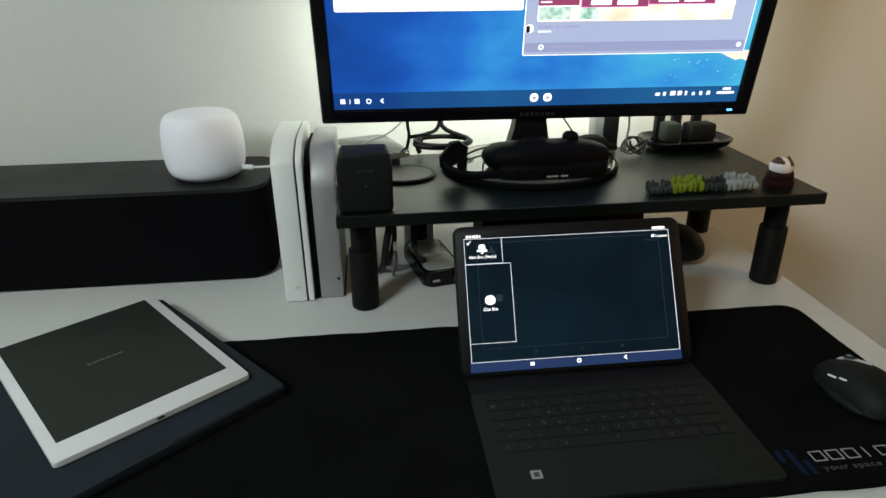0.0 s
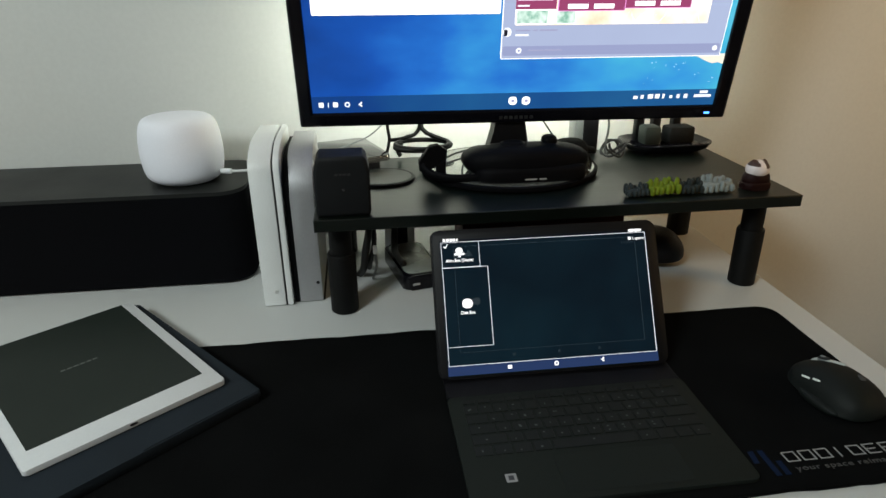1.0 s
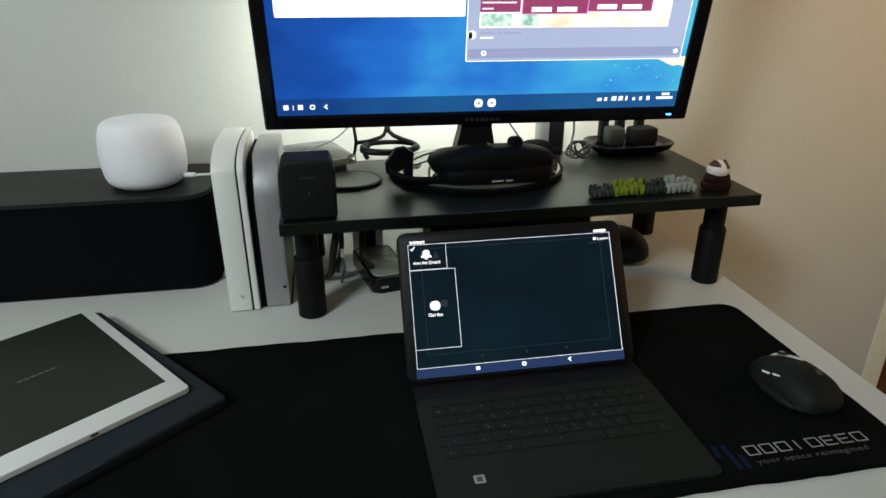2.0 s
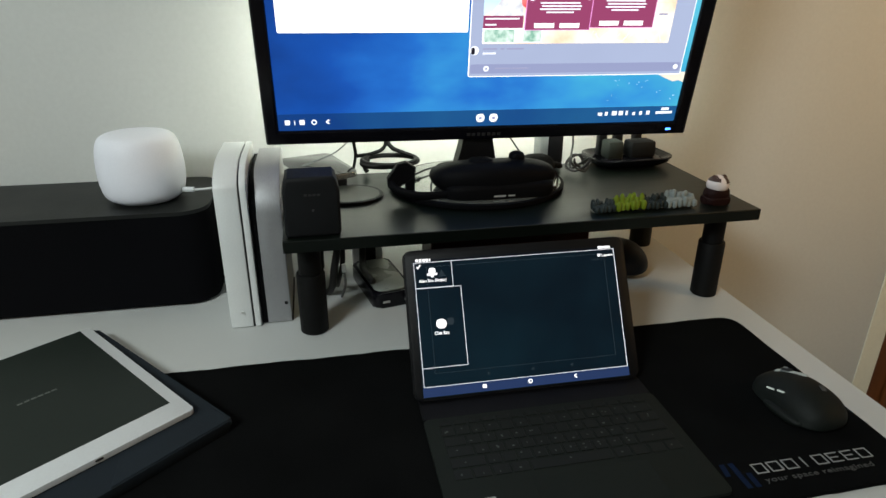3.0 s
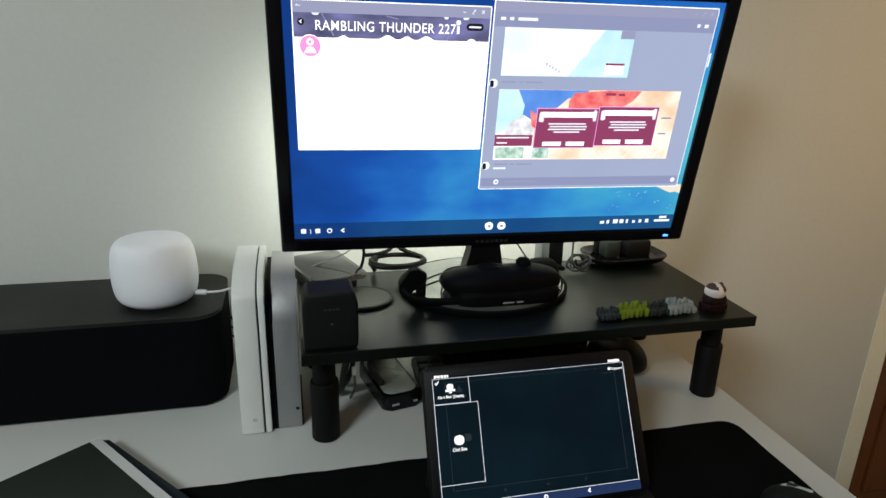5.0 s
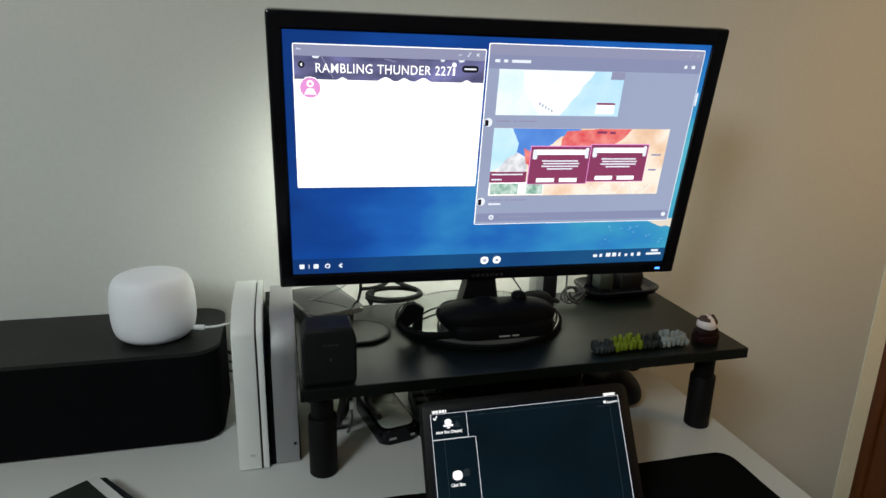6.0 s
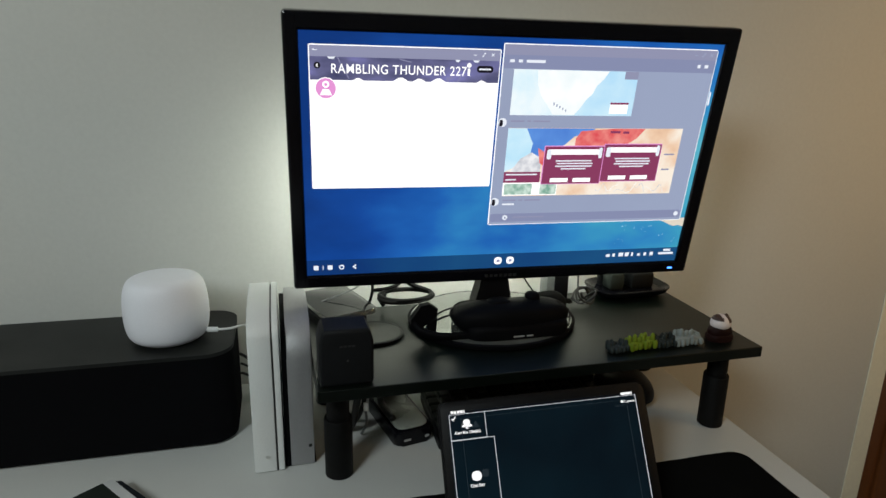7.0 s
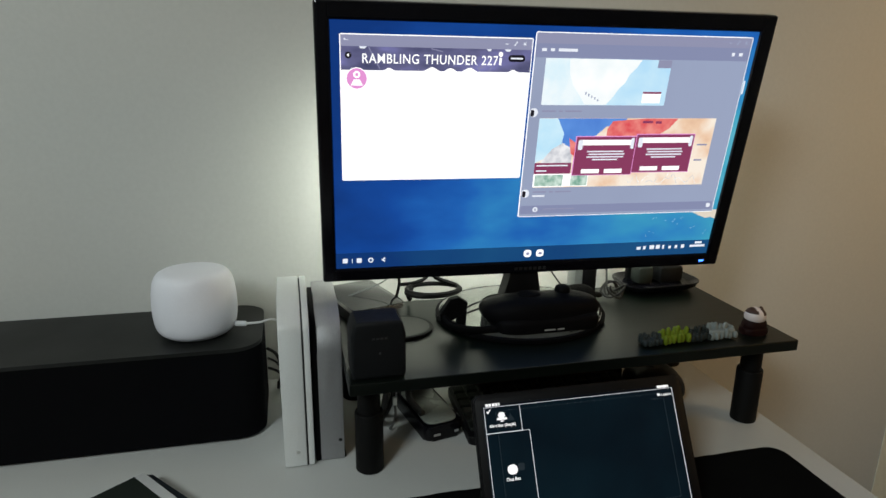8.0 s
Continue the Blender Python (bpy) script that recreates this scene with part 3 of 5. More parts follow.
# bright wisps and peaks of the banner picture
for x0, z0, x1, z1 in ((-0.2235, 0.1242, -0.2105, 0.1003), (-0.0815, 0.0990, -0.0780, 0.1055), (-0.0925, 0.0990, -0.0950, 0.1040), (-0.1520, 0.1235, -0.1380, 0.1205)):
    stroke("banner_wisp", x0, z0, x1, z1, 0.0012, 0.0023, G_HAZE)
for hx, hr in ((-0.2300, 0.0045), (-0.0830, 0.0030), (-0.0600, 0.0040)):
    shape_patch("banner_cloud", [(hx - hr, 0.1245), (hx - hr * 0.6, 0.1222), (hx + hr * 0.5, 0.1220), (hx + hr, 0.1245)], 0.0023, G_SOFT)

# chat window
cx0, cx1, cz0, cz1 = -0.0275, 0.2575, -0.0885, 0.1455
patch("window_border", cx0, cx1, cz0, cz1, 0.0022, G_WHITE, r=0.002)
patch("chat_background", cx0 + 0.0009, cx1 - 0.0009, cz0 + 0.0009, cz1 - 0.0009, 0.0019, G_SLATE)
patch("title_bar", cx0 + 0.0012, cx1 - 0.0012, 0.1325, cz1 - 0.0012, 0.0017, G_BAR)
patch("header_bar", cx0 + 0.0012, cx1 - 0.0012, 0.1165, 0.1325, 0.0017, G_SLATE2)
bars("header_label", -0.0190, 0.1272, 1, [[(0.0, 0.006), (0.011, 0.016), (0.021, 0.045)]], 0.0034, 0.004, 0.0014, G_SOFT)
bars("header_icons", 0.2320, 0.1265, 1, [[(0.0, 0.004), (0.010, 0.015)]], 0.0040, 0.004, 0.0014, G_SOFT)
window_marks(0.2250, 0.1388, 0.0014, G_SLATE)
patch("map_picture", -0.0125, 0.1520, 0.0600, 0.1160, 0.0016, G_SKYMAP)
shape_patch("map_land", [(0.018, 0.1158), (0.112, 0.1158), (0.106, 0.106), (0.098, 0.098), (0.094, 0.088), (0.086, 0.080), (0.080, 0.070), (0.072, 0.0606), (0.044, 0.0606), (0.036, 0.072), (0.026, 0.084), (0.020, 0.098)], 0.0014, G_SNOWFIELD)
patch("map_inset", 0.1200, 0.1450, 0.0630, 0.0770, 0.0013, G_WHITE)
patch("map_inset_head", 0.1200, 0.1450, 0.0748, 0.0772, 0.0010, G_MAROON)
patch("map_corner", 0.1340, 0.1520, 0.1065, 0.1160, 0.0013, G_BAR)
for i in range(5):
    patch("map_mark", 0.043 + i * 0.0042, 0.0445 + i * 0.0042, 0.0730 - i * 0.0020, 0.0765 - i * 0.0022, 0.0011, G_SLATE)
for k, mz in enumerate((0.0505, -0.0555)):
    patch("sender_badge", -0.0262, -0.0155, mz - 0.0055, mz + 0.0055, 0.0016, G_SOFT, r=0.005)
    patch("badge_shade", -0.0250, -0.0205, mz - 0.0048, mz + 0.0035, 0.0013, G_BLACK, r=0.002)
    bars("sender_label", -0.0105, mz + 0.0030, 1, [[(0.0, 0.018), (0.022, 0.027), (0.030, 0.052)]], 0.0020, 0.004, 0.0014, G_BAR)
bars("message_label", -0.0105, -0.0580, 1, [[(0.0, 0.0165)]], 0.0022, 0.004, 0.0014, G_SOFT)
# second map with two dialogue cards
patch("map_picture", -0.0115, 0.2310, -0.0475, 0.0436, 0.0016, G_MAP)
shape_patch("map_sea", [(0.010, 0.0434), (0.105, 0.0434), (0.100, 0.038), (0.078, 0.033), (0.066, 0.022), (0.045, 0.012), (0.030, 0.003), (0.020, 0.012)], 0.0013, G_SEA)
shape_patch("map_pale_sea", [(-0.0123, 0.0434), (0.012, 0.0434), (0.022, 0.024), (0.020, 0.008), (0.004, -0.006), (-0.0123, -0.014)], 0.0010, G_PALESEA)
shape_patch("map_grey_land", [(-0.004, -0.012), (0.008, 0.004), (0.022, 0.012), (0.036, 0.004), (0.036, -0.020), (-0.004, -0.022)], 0.0007, G_SNOW)
shape_patch("map_red_land", [(0.080, 0.030), (0.086, 0.040), (0.130, 0.0434), (0.176, 0.0434), (0.165, 0.030), (0.150, 0.021), (0.080, 0.021)], 0.0010, G_RED)
shape_patch("map_red_land", [(0.030, 0.018), (0.040, 0.012), (0.040, -0.006), (0.034, -0.002)], 0.0004, G_RED)
bars("map_label", 0.127, 0.0405, 2, [[(0.0, 0.014)], [(0.018, 0.026)]], 0.0030, 0.0005, 0.0007, G_MAROON)
bars("map_label", 0.211, 0.0095, 2, [[(0.0, 0.014)], [(0.0, 0.011)]], 0.0020, 0.021, 0.0012, G_BAR)
rng_map = random.Random(9)
for i in range(7):
    x, z = 0.118 + 0.014 * i, -0.044 + 0.010 * rng_map.random()
    pts = [(x + 0.006 * k, 0.0, z + 0.006 * (rng_map.random() - 0.4) * (1 + k)) for k in range(4)]
    part("map_road", tube([(px, 0.0014, min(max(pz, -0.0455), 0.0425)) for px, _, pz in pts], 0.0003, 4, 3), G_SNOWFIELD if i % 2 else G_SNOW, screen)
patch("caption_card", -0.0122, 0.0370, -0.0285, -0.0140, 0.0004, G_MAROON)
bars("caption_label", -0.0100, -0.0165, 2, [[(0.0, 0.042)], [(0.0, 0.014)]], 0.0018, 0.0070, 0.0001, G_SOFT)
patch("thumbnail_rim", -0.0122, 0.0625, -0.0462, -0.0290, 0.0006, G_WHITE)
patch("thumbnail", -0.0105, 0.0275, -0.0450, -0.0302, 0.0003, G_FOREST)
patch("thumbnail", 0.0385, 0.0615, -0.0450, -0.0302, 0.0003, G_FOREST)
for k0, z0 in ((0.0390, -0.0312), (0.1215, -0.0285)):
    patch("dialogue_rim", k0, k0 + 0.0830, z0, z0 + 0.0520, 0.0000, G_PINK)
    patch("dialogue_card", k0 + 0.0008, k0 + 0.0822, z0 + 0.0008, z0 + 0.0512, -0.0003, G_MAROON)
    patch("dialogue_head", k0 + 0.006, k0 + 0.076, z0 + 0.0405, z0 + 0.0475, -0.0006, G_WHITE)
    patch("dialogue_tab", k0 + 0.0035, k0 + 0.0095, z0 + 0.0345, z0 + 0.0475, -0.0009, G_SOFT, r=0.002)
    patch("dialogue_tab", k0 + 0.0755, k0 + 0.0800, z0 + 0.0355, z0 + 0.0500, -0.0009, G_SOFT, r=0.002)
    bars("dialogue_text", k0 + 0.017, z0 + 0.0330, 4, [[(0.0, 0.050)], [(0.002, 0.052)], [(0.0, 0.051)], [(0.008, 0.043)]], 0.0017, 0.0036, -0.0006, G_SOFT)
    patch("dialogue_button", k0 + 0.0120, k0 + 0.0370, z0 + 0.0030, z0 + 0.0085, -0.0006, G_WHITE)
    patch("dialogue_button", k0 + 0.0440, k0 + 0.0690, z0 + 0.0030, z0 + 0.0085, -0.0006, G_WHITE)
patch("message_box", -0.0255, 0.2545, -0.0842, -0.0725, 0.0016, G_SLATE2, r=0.003)
patch("add_button", -0.0085, -0.0015, -0.0815, -0.0745, 0.0013, G_SOFT, r=0.0033)
patch("add_mark", -0.0062, -0.0038, -0.0792, -0.0768, 0.0010, G_SLATE2)
bars("message_hint", 0.0065, -0.0770, 1, [[(0.0, 0.020), (0.0215, 0.043)]], 0.0016, 0.004, 0.0013, G_BAR)
patch("smile_button", 0.2450, 0.2515, -0.0815, -0.0750, 0.0013, G_SOFT, r=0.0031)
patch("scroll_bar", 0.2592, 0.2610, 0.075, 0.092, 0.0024, G_SOFT)
# task bar
patch("task_bar", sl, sr, sb, -0.1325, 0.0031, G_DARK)
for tx in (-0.2545, -0.2365):
    patch("task_icon", tx - 0.0032, tx + 0.0032, -0.1465, -0.1400, 0.0028, G_SOFT, r=0.001)
patch("task_divider", -0.2460, -0.2450, -0.1465, -0.1405, 0.0028, G_SOFT)
patch("home_ring", -0.2250, -0.2180, -0.1468, -0.1398, 0.0028, G_SOFT, r=0.0033)
patch("home_hole", -0.2233, -0.2197, -0.1451, -0.1415, 0.0025, G_DARK, r=0.0016)
shape_patch("back_arrow", [(-0.2075, -0.1433), (-0.2035, -0.1398), (-0.2020, -0.1412), (-0.2045, -0.1433), (-0.2020, -0.1454), (-0.2035, -0.1468)], 0.0028, G_SOFT)
for tx in (-0.0078, 0.0098):
    patch("app_icon", tx - 0.0055, tx + 0.0055, -0.1485, -0.1375, 0.0028, G_WHITE, r=0.0045)
    patch("app_mark", tx - 0.0020, tx + 0.0024, -0.1450, -0.1412, 0.0025, G_BAR, r=0.001)
for i, (tw, th) in enumerate(((0.006, 0.0042), (0.004, 0.005), (0.007, 0.006), (0.006, 0.006), (0.003, 0.006), (0.004, 0.004), (0.004, 0.005), (0.005, 0.0055))):
    tx = 0.1535 + i * 0.0098
    patch("status_icon", tx, tx + tw, -0.1440, -0.1440 + th, 0.0028, G_SOFT)
bars("clock_mark", 0.2390, -0.1345, 2, [[(0.004, 0.015)], [(-0.003, 0.0205)]], 0.0034, 0.0052, 0.0028, G_SOFT)
G_SAND = glow_noise("lit_sand", [(0.35, (0.16, 0.44, 0.62)), (0.5, (0.52, 0.56, 0.52)), (0.62, (0.74, 0.66, 0.55))], 40, slope=(4, 0, 6), offset=-0.20)
shape_patch("shore", [(0.222, -0.0860), (0.2655, -0.0860), (0.2655, -0.1000), (0.258, -0.0970), (0.250, -0.0985), (0.240, -0.0945), (0.231, -0.0905)], 0.0032, G_SAND)

rng_foam = random.Random(21)
for i in range(16):
    fx, fz = 0.150 + 0.105 * rng_foam.random(), -0.096 - 0.030 * rng_foam.random()
    fw = 0.0004 + 0.0006 * rng_foam.random()
    patch("foam_speck", fx, fx + fw * 1.6, fz, fz + fw, 0.0033, G_PALESEA)

# ---- tablet with keyboard cover ----
TB = Matrix.Translation((0.200, 0.54, MAT))
tablet = thing("tablet", TB, "black tablet, switched on, upright in a grey keyboard cover", "tablet")
tx_, tz_ = Vector((0.9999, -0.0104, 0.0009)), Vector((0.0044, 0.5010, 0.8654))
ty_ = tz_.cross(tx_).normalized()
TW = Matrix((tx_, ty_, tz_)).transposed().to_4x4()
TW.translation = (0.1967, 0.6584, 0.8171)
TM = TB.inverted() @ TW @ Matrix.Diagonal((1.008, 1.0, 1.0, 1.0))
part("case", prism([(x + 0.0016, z - 0.0005) for x, z in rounded(0.2462, 0.1570, 0.009, 6)], 0.0015, 0.0075, "y", 0.0012), M_BLACK, tablet, m=TM, smooth=SM)
part("back_plate", prism([(x + 0.0016, z - 0.0005) for x, z in rounded(0.2480, 0.1585, 0.009, 6)], 0.0077, 0.0105, "y", 0.001), M_BLACK, tablet, m=TM, smooth=SM)
part("kickstand", box(-0.118, 0.116, 0.0, 0.003, -0.108, 0.0, 0.001), M_SLATEGREY, tablet, m=TM @ pose(0, 0.0108, -0.004) @ pose(0, 0, 0, 42, 0, 0))
T_DARK = glow_noise("dark_teal_desktop", [(0.30, (0.0010, 0.0036, 0.0070)), (0.7, (0.0022, 0.0095, 0.0150))], 10, slope=(-0.6, 0, 0.2))
tsc = part("screen", prism([(x, z - 0.0042) for x, z in rounded(0.2265, 0.1430, 0.003, 4)], 0.0008, 0.0016, "y"), T_DARK, tablet, "lit dark blue screen with white layout lines", m=TM)
T_LINE = glow("lit_line", (0.80, 0.82, 0.86), 0.85)
T_ICON = glow("lit_icon", (1.0, 1.0, 1.0), 1.0)
T_NAV = glow("lit_nav_bar", (0.014, 0.028, 0.080), 1.0)
# second image of the layout mirrored in the glass, drawn as dim glowing shapes
T_GHOST = glow("dim_ghost_reflection", (0.016, 0.024, 0.030), 1.0)
T_STATUS = glow("lit_status_strip", (0.002, 0.002, 0.004), 1.0)


def tpatch(name, x0, x1, z0, z1, mat, y=0.0004, r=0.0):
    o = prism([(p[0] + (x0 + x1) / 2, p[1] + (z0 + z1) / 2) for p in rounded(x1 - x0, z1 - z0, r, 4)], y, 0.0009, "y") if r else box(x0, x1, y, 0.0009, z0, z1)
    return part(name, o, mat, tsc)


def tline(name, x0, x1, z0, z1, w=0.0005, mat=None):
    """A rectangular outline."""
    b = bmesh.new()
    box(x0, x1, 0.0002, 0.0009, z1 - w, z1, bm=b)
    box(x0, x1, 0.0002, 0.0009, z0, z0 + w, bm=b)
    box(x0, x0 + w, 0.0002, 0.0009, z0 + w, z1 - w, bm=b)
    box(x1 - w, x1, 0.0002, 0.0009, z0 + w, z1 - w, bm=b)
    return part(name, b, mat or T_LINE, tsc)


tpatch("status_strip", -0.1130, 0.1130, 0.0650, 0.0668, T_STATUS, 0.0006)
tpatch("nav_bar", -0.1130, 0.1130, -0.0752, -0.0652, T_NAV, 0.0005)
tline("canvas_outline", -0.1120, 0.1120, -0.0653, 0.0648)
tline("alert_outline", -0.1120, -0.0715, 0.0374, 0.0648)
tline("chat_outline", -0.1120, -0.0635, -0.0460, 0.0375)
tline("ghost_outline", -0.0990, 0.1000, -0.0520, 0.0600, 0.0004, T_GHOST)
tpatch("bell_cap", -0.0968, -0.0892, 0.0520, 0.0585, T_ICON, 0.0002, 0.0030)
tpatch("bell_rim", -0.0985, -0.0875, 0.0504, 0.0528, T_ICON, 0.0001, 0.0008)
tpatch("bell_tongue", -0.0945, -0.0915, 0.0484, 0.0500, T_ICON, 0.0002, 0.0006)
part("bell_ghost", prism([(-0.0870, 0.0490), (-0.0790, 0.0490), (-0.0830, 0.0560)], 0.0003, 0.0009, "y"), T_GHOST, tsc)
tpatch("chat_bubble", -0.0935, -0.0825, -0.0060, 0.0040, T_ICON, 0.0002, 0.0046)
tpatch("chat_ghost", -0.0815, -0.0745, -0.0030, 0.0045, T_GHOST, 0.0003, 0.0020)
part("tick", prism([(-0.1095, 0.0600), (-0.1075, 0.0578), (-0.1045, 0.0622), (-0.1053, 0.0628), (-0.1075, 0.0596), (-0.1087, 0.0608)], 0.0002, 0.0009, "y"), T_ICON, tsc)
letters("Alert Box (Simple)", 0.0290, 0.0042, T_ICON, tsc, (-0.1075, 0.0005, 0.0425), "alert_label", bold=0.02)
letters("Chat Box", 0.0155, 0.0036, T_ICON, tsc, (-0.0957, 0.0005, -0.0122), "chat_label", bold=0.02)
letters("Layers", 0.0125, 0.0038, T_ICON, tsc, (0.0975, 0.0005, 0.0560), "layers_label", bold=0.015)
tpatch("layers_icon", 0.0928, 0.0958, 0.0570, 0.0602, T_ICON, 0.0002)
letters("Layers", 0.0125, 0.0034, T_GHOST, tsc, (0.0850, 0.0006, 0.0525), "ghost_label")
for i, w in enumerate((0.0028, 0.0026, 0.0030, 0.0026, 0.0012)):
    tpatch("status_mark", -0.1095 + i * 0.0036, -0.1095 + i * 0.0036 + w, 0.0655, 0.0684, T_ICON, 0.0002)
    tpatch("status_mark", 0.0940 + i * 0.0032, 0.0940 + i * 0.0032 + w, 0.0655, 0.0684, T_ICON, 0.0002)
tpatch("recent_button", -0.0505, -0.0462, -0.0717, -0.0680, T_ICON, 0.0002)
tpatch("home_ring", -0.0010, 0.0038, -0.0722, -0.0674, T_ICON, 0.0002, 0.0022)
tpatch("home_hole", 0.0003, 0.0025, -0.0709, -0.0687, T_NAV, 0.0000, 0.0010)
part("back_arrow", prism([(0.0495, -0.0695), (0.0525, -0.0670), (0.0535, -0.0680), (0.0517, -0.0695), (0.0535, -0.0710), (0.0525, -0.0720)], 0.0002, 0.0009, "y"), T_ICON, tsc)
for gx in (-0.0440, 0.0045, 0.0480):
    tpatch("ghost_button", gx, gx + 0.0026, -0.0585, -0.0560, T_GHOST, 0.0003)

# keyboard half of the cover, lying on the mat
KW, KD = 0.2325, 0.1500
KM = TB.inverted() @ (Matrix.Translation((0.1991, 0.5207, MAT)) @ pose(0, 0, 0, 0, 0, 0.0) @ Matrix.Diagonal((1.055, 0.968, 1.0, 1.0)))
kbd = part("keyboard", prism(rounded(KW, KD, 0.006, 5), 0.0003, 0.0042, "z", 0.001), M_SLATEGREY, tablet, "thin dark grey keyboard", m=KM, smooth=SM)
part("hinge_flap", box(-0.116, 0.116, 0.0, 0.046, 0.0004, 0.0030, 0.001), M_BLACK, tablet, m=KM @ pose(0, KD / 2 + 0.0005, 0))
kcap = {}


def keycap(w, d):
    if (w, d) not in kcap:
        kcap[w, d] = box(-w / 2, w / 2, -d / 2, d / 2, 0, 0.0011, 0.0004, 1)
        me = bpy.data.meshes.new("key")
        kcap[w, d].to_mesh(me)
        kcap[w, d].free()
        me.materials.append(M_KEY)
        kcap[w, d] = me
    return kcap[w, d]


rows = [(0.0640, 0.0065, [1] * 15), (0.0510, 0.0125, [1] * 13 + [1.9]), (0.0360, 0.0125, [1.5] + [1] * 12 + [1.4]), (0.0210, 0.0125, [1.8] + [1] * 11 + [2.1]), (0.0060, 0.0125, [2.3] + [1] * 10 + [2.6]), (-0.0090, 0.0125, [1.2, 1.2, 1.2, 1.2, 5.4, 1.2, 1.2, 1.1, 1.1])]
rng = random.Random(5)
for ry_, kd, ws in rows:
    unit = (KW - 0.024) / sum(ws)
    x = -KW / 2 + 0.012
    for w in ws:
        k = new("key", keycap(round(w * unit - 0.0022, 5), kd))
        k.parent = kbd
        k.matrix_local = pose(x + w * unit / 2, ry_, 0.0041)
        x += w * unit
# legends are one joined sprinkle of small marks
leg_bm = bmesh.new()
for ry_, kd, ws in rows[1:6]:
    unit = (KW - 0.024) / sum(ws)
    x = -KW / 2 + 0.012
    for w in ws:
        for n_ in range(rng.choice((0, 1, 1, 1, 2))):
            u, v = x + w * unit * 0.5 - 0.003 + 0.004 * rng.random(), ry_ - 0.003 + 0.006 * rng.random()
            hw, hd_ = 0.0004 + 0.0007 * rng.random(), 0.0004 + 0.0008 * rng.random()
            box(u - hw, u + hw, v - hd_, v + hd_, 0.0051, 0.00535, bm=leg_bm)
        x += w * unit
tagged(part("key_legends", leg_bm, M_LEGEND, kbd), kind="stuff")
part("touchpad", prism([(p[0] + 0.012, p[1] - 0.0455) for p in rounded(0.105, 0.046, 0.003, 4)], 0.0041, 0.0044, "z"), M_SLATEGREY, kbd)
stk = part("sticker", prism([(p[0] - 0.0800, p[1] - 0.0445) for p in rounded(0.0090, 0.0100, 0.001, 3)], 0.0041, 0.0044, "z"), M_PALE, kbd, "small pale square sticker")
part("sticker_mark", box(-0.0822, -0.0778, -0.0472, -0.0420, 0.0043, 0.0046), M_FAINT2, kbd)

# ---- e-paper tablet on its folio ----
FO = Matrix.Translation((-0.1055, 0.6200, DESK)) @ pose(0, 0, 0, 0, 0, 40.4)
folio = thing("folio_case", FO, "dark navy fabric folio lying on desk and mat", "case")
part("lower_cover", prism([(p[0] - 0.1190, p[1] + 0.1375) for p in rounded(0.234, 0.272, 0.004, 5)], 0.0034, 0.0080, "z", 0.001), M_NAVY, folio, smooth=SM)
part("upper_cover", prism([(p[0] - 0.1185, p[1] + 0.1375) for p in rounded(0.2370, 0.2750, 0.004, 5)], 0.0082, 0.0155, "z", 0.0022, 3), M_NAVY, folio, smooth=SM)
part("pen_flap", prism([(-0.1180, 0.0012), (-0.0030, 0.0012), (-0.0030, 0.0300), (-0.0960, 0.0300)], 0.0150, 0.0168, "z", 0.0006, 1), M_NAVY, folio, "folded flap of the folio")
NO = Matrix.Translation((-0.1420, 0.6345, DESK + 0.0157)) @ pose(0, 0, 0, 0, 0, 38.2)
note = thing("e_paper_tablet", NO, "white e-paper writing tablet with a dark screen, lying on a folio", "tablet")
NWD, NLN = 0.1800, 0.2385
part("body", prism([(p[0] - NWD / 2, p[1] + NLN / 2) for p in rounded(NWD, NLN, 0.004, 5)], 0.0012, 0.0068, "z", 0.0008), M_WHITE, note, smooth=SM)
part("rear_shell", prism([(p[0] - NWD / 2, p[1] + NLN / 2) for p in rounded(NWD - 0.006, NLN - 0.006, 0.003, 5)], 0.0, 0.0011, "z"), M_GREY, note)
part("screen", box(-NWD + 0.0100, -0.0114, 0.0265, NLN - 0.0008, 0.0066, 0.0071), M_EINK, note, "dark grey paper-like screen")
b = bmesh.new()
for i in range(6):
    box(-0.1105 + i * 0.0062, -0.1058 + i * 0.0062, 0.1335, 0.1362, 0.0070, 0.0073, bm=b)
part("screen_mark", b, M_EINKMARK, note)
part("charge_port", prism([(p[0] - 0.0905, p[1] + 0.0042) for p in rounded(0.0070, 0.0024, 0.0011, 4)], -0.0003, 0.002, "y"), M_RUBBER, note)

# ---- grey mouse on the mat ----
MO = ON_MAT @ Matrix.Translation((0.4455, 0.5275, MAT)) @ pose(0, 0, 0, 0, 0, 10) @ Matrix.Scale(0.95, 4)
mouse = thing("computer_mouse", MO, "charcoal ergonomic mouse with pale wheel and lit side marks", "mouse", "mice")


def mouse_shape(x, y, z):
    w = 1.0 - 0.10 * math.cos(y * 2.4) - 0.10 * max(y, 0)
    hgt = 1.0 - 0.32 * max(y, 0) ** 1.5 - 0.12 * max(-y, 0) ** 3
    if z < 0:
        return (x * w * (1.06 + 0.06 * z), y, z * 0.28)
    return (x * w + 0.12 * z * (-x), y, z * hgt)


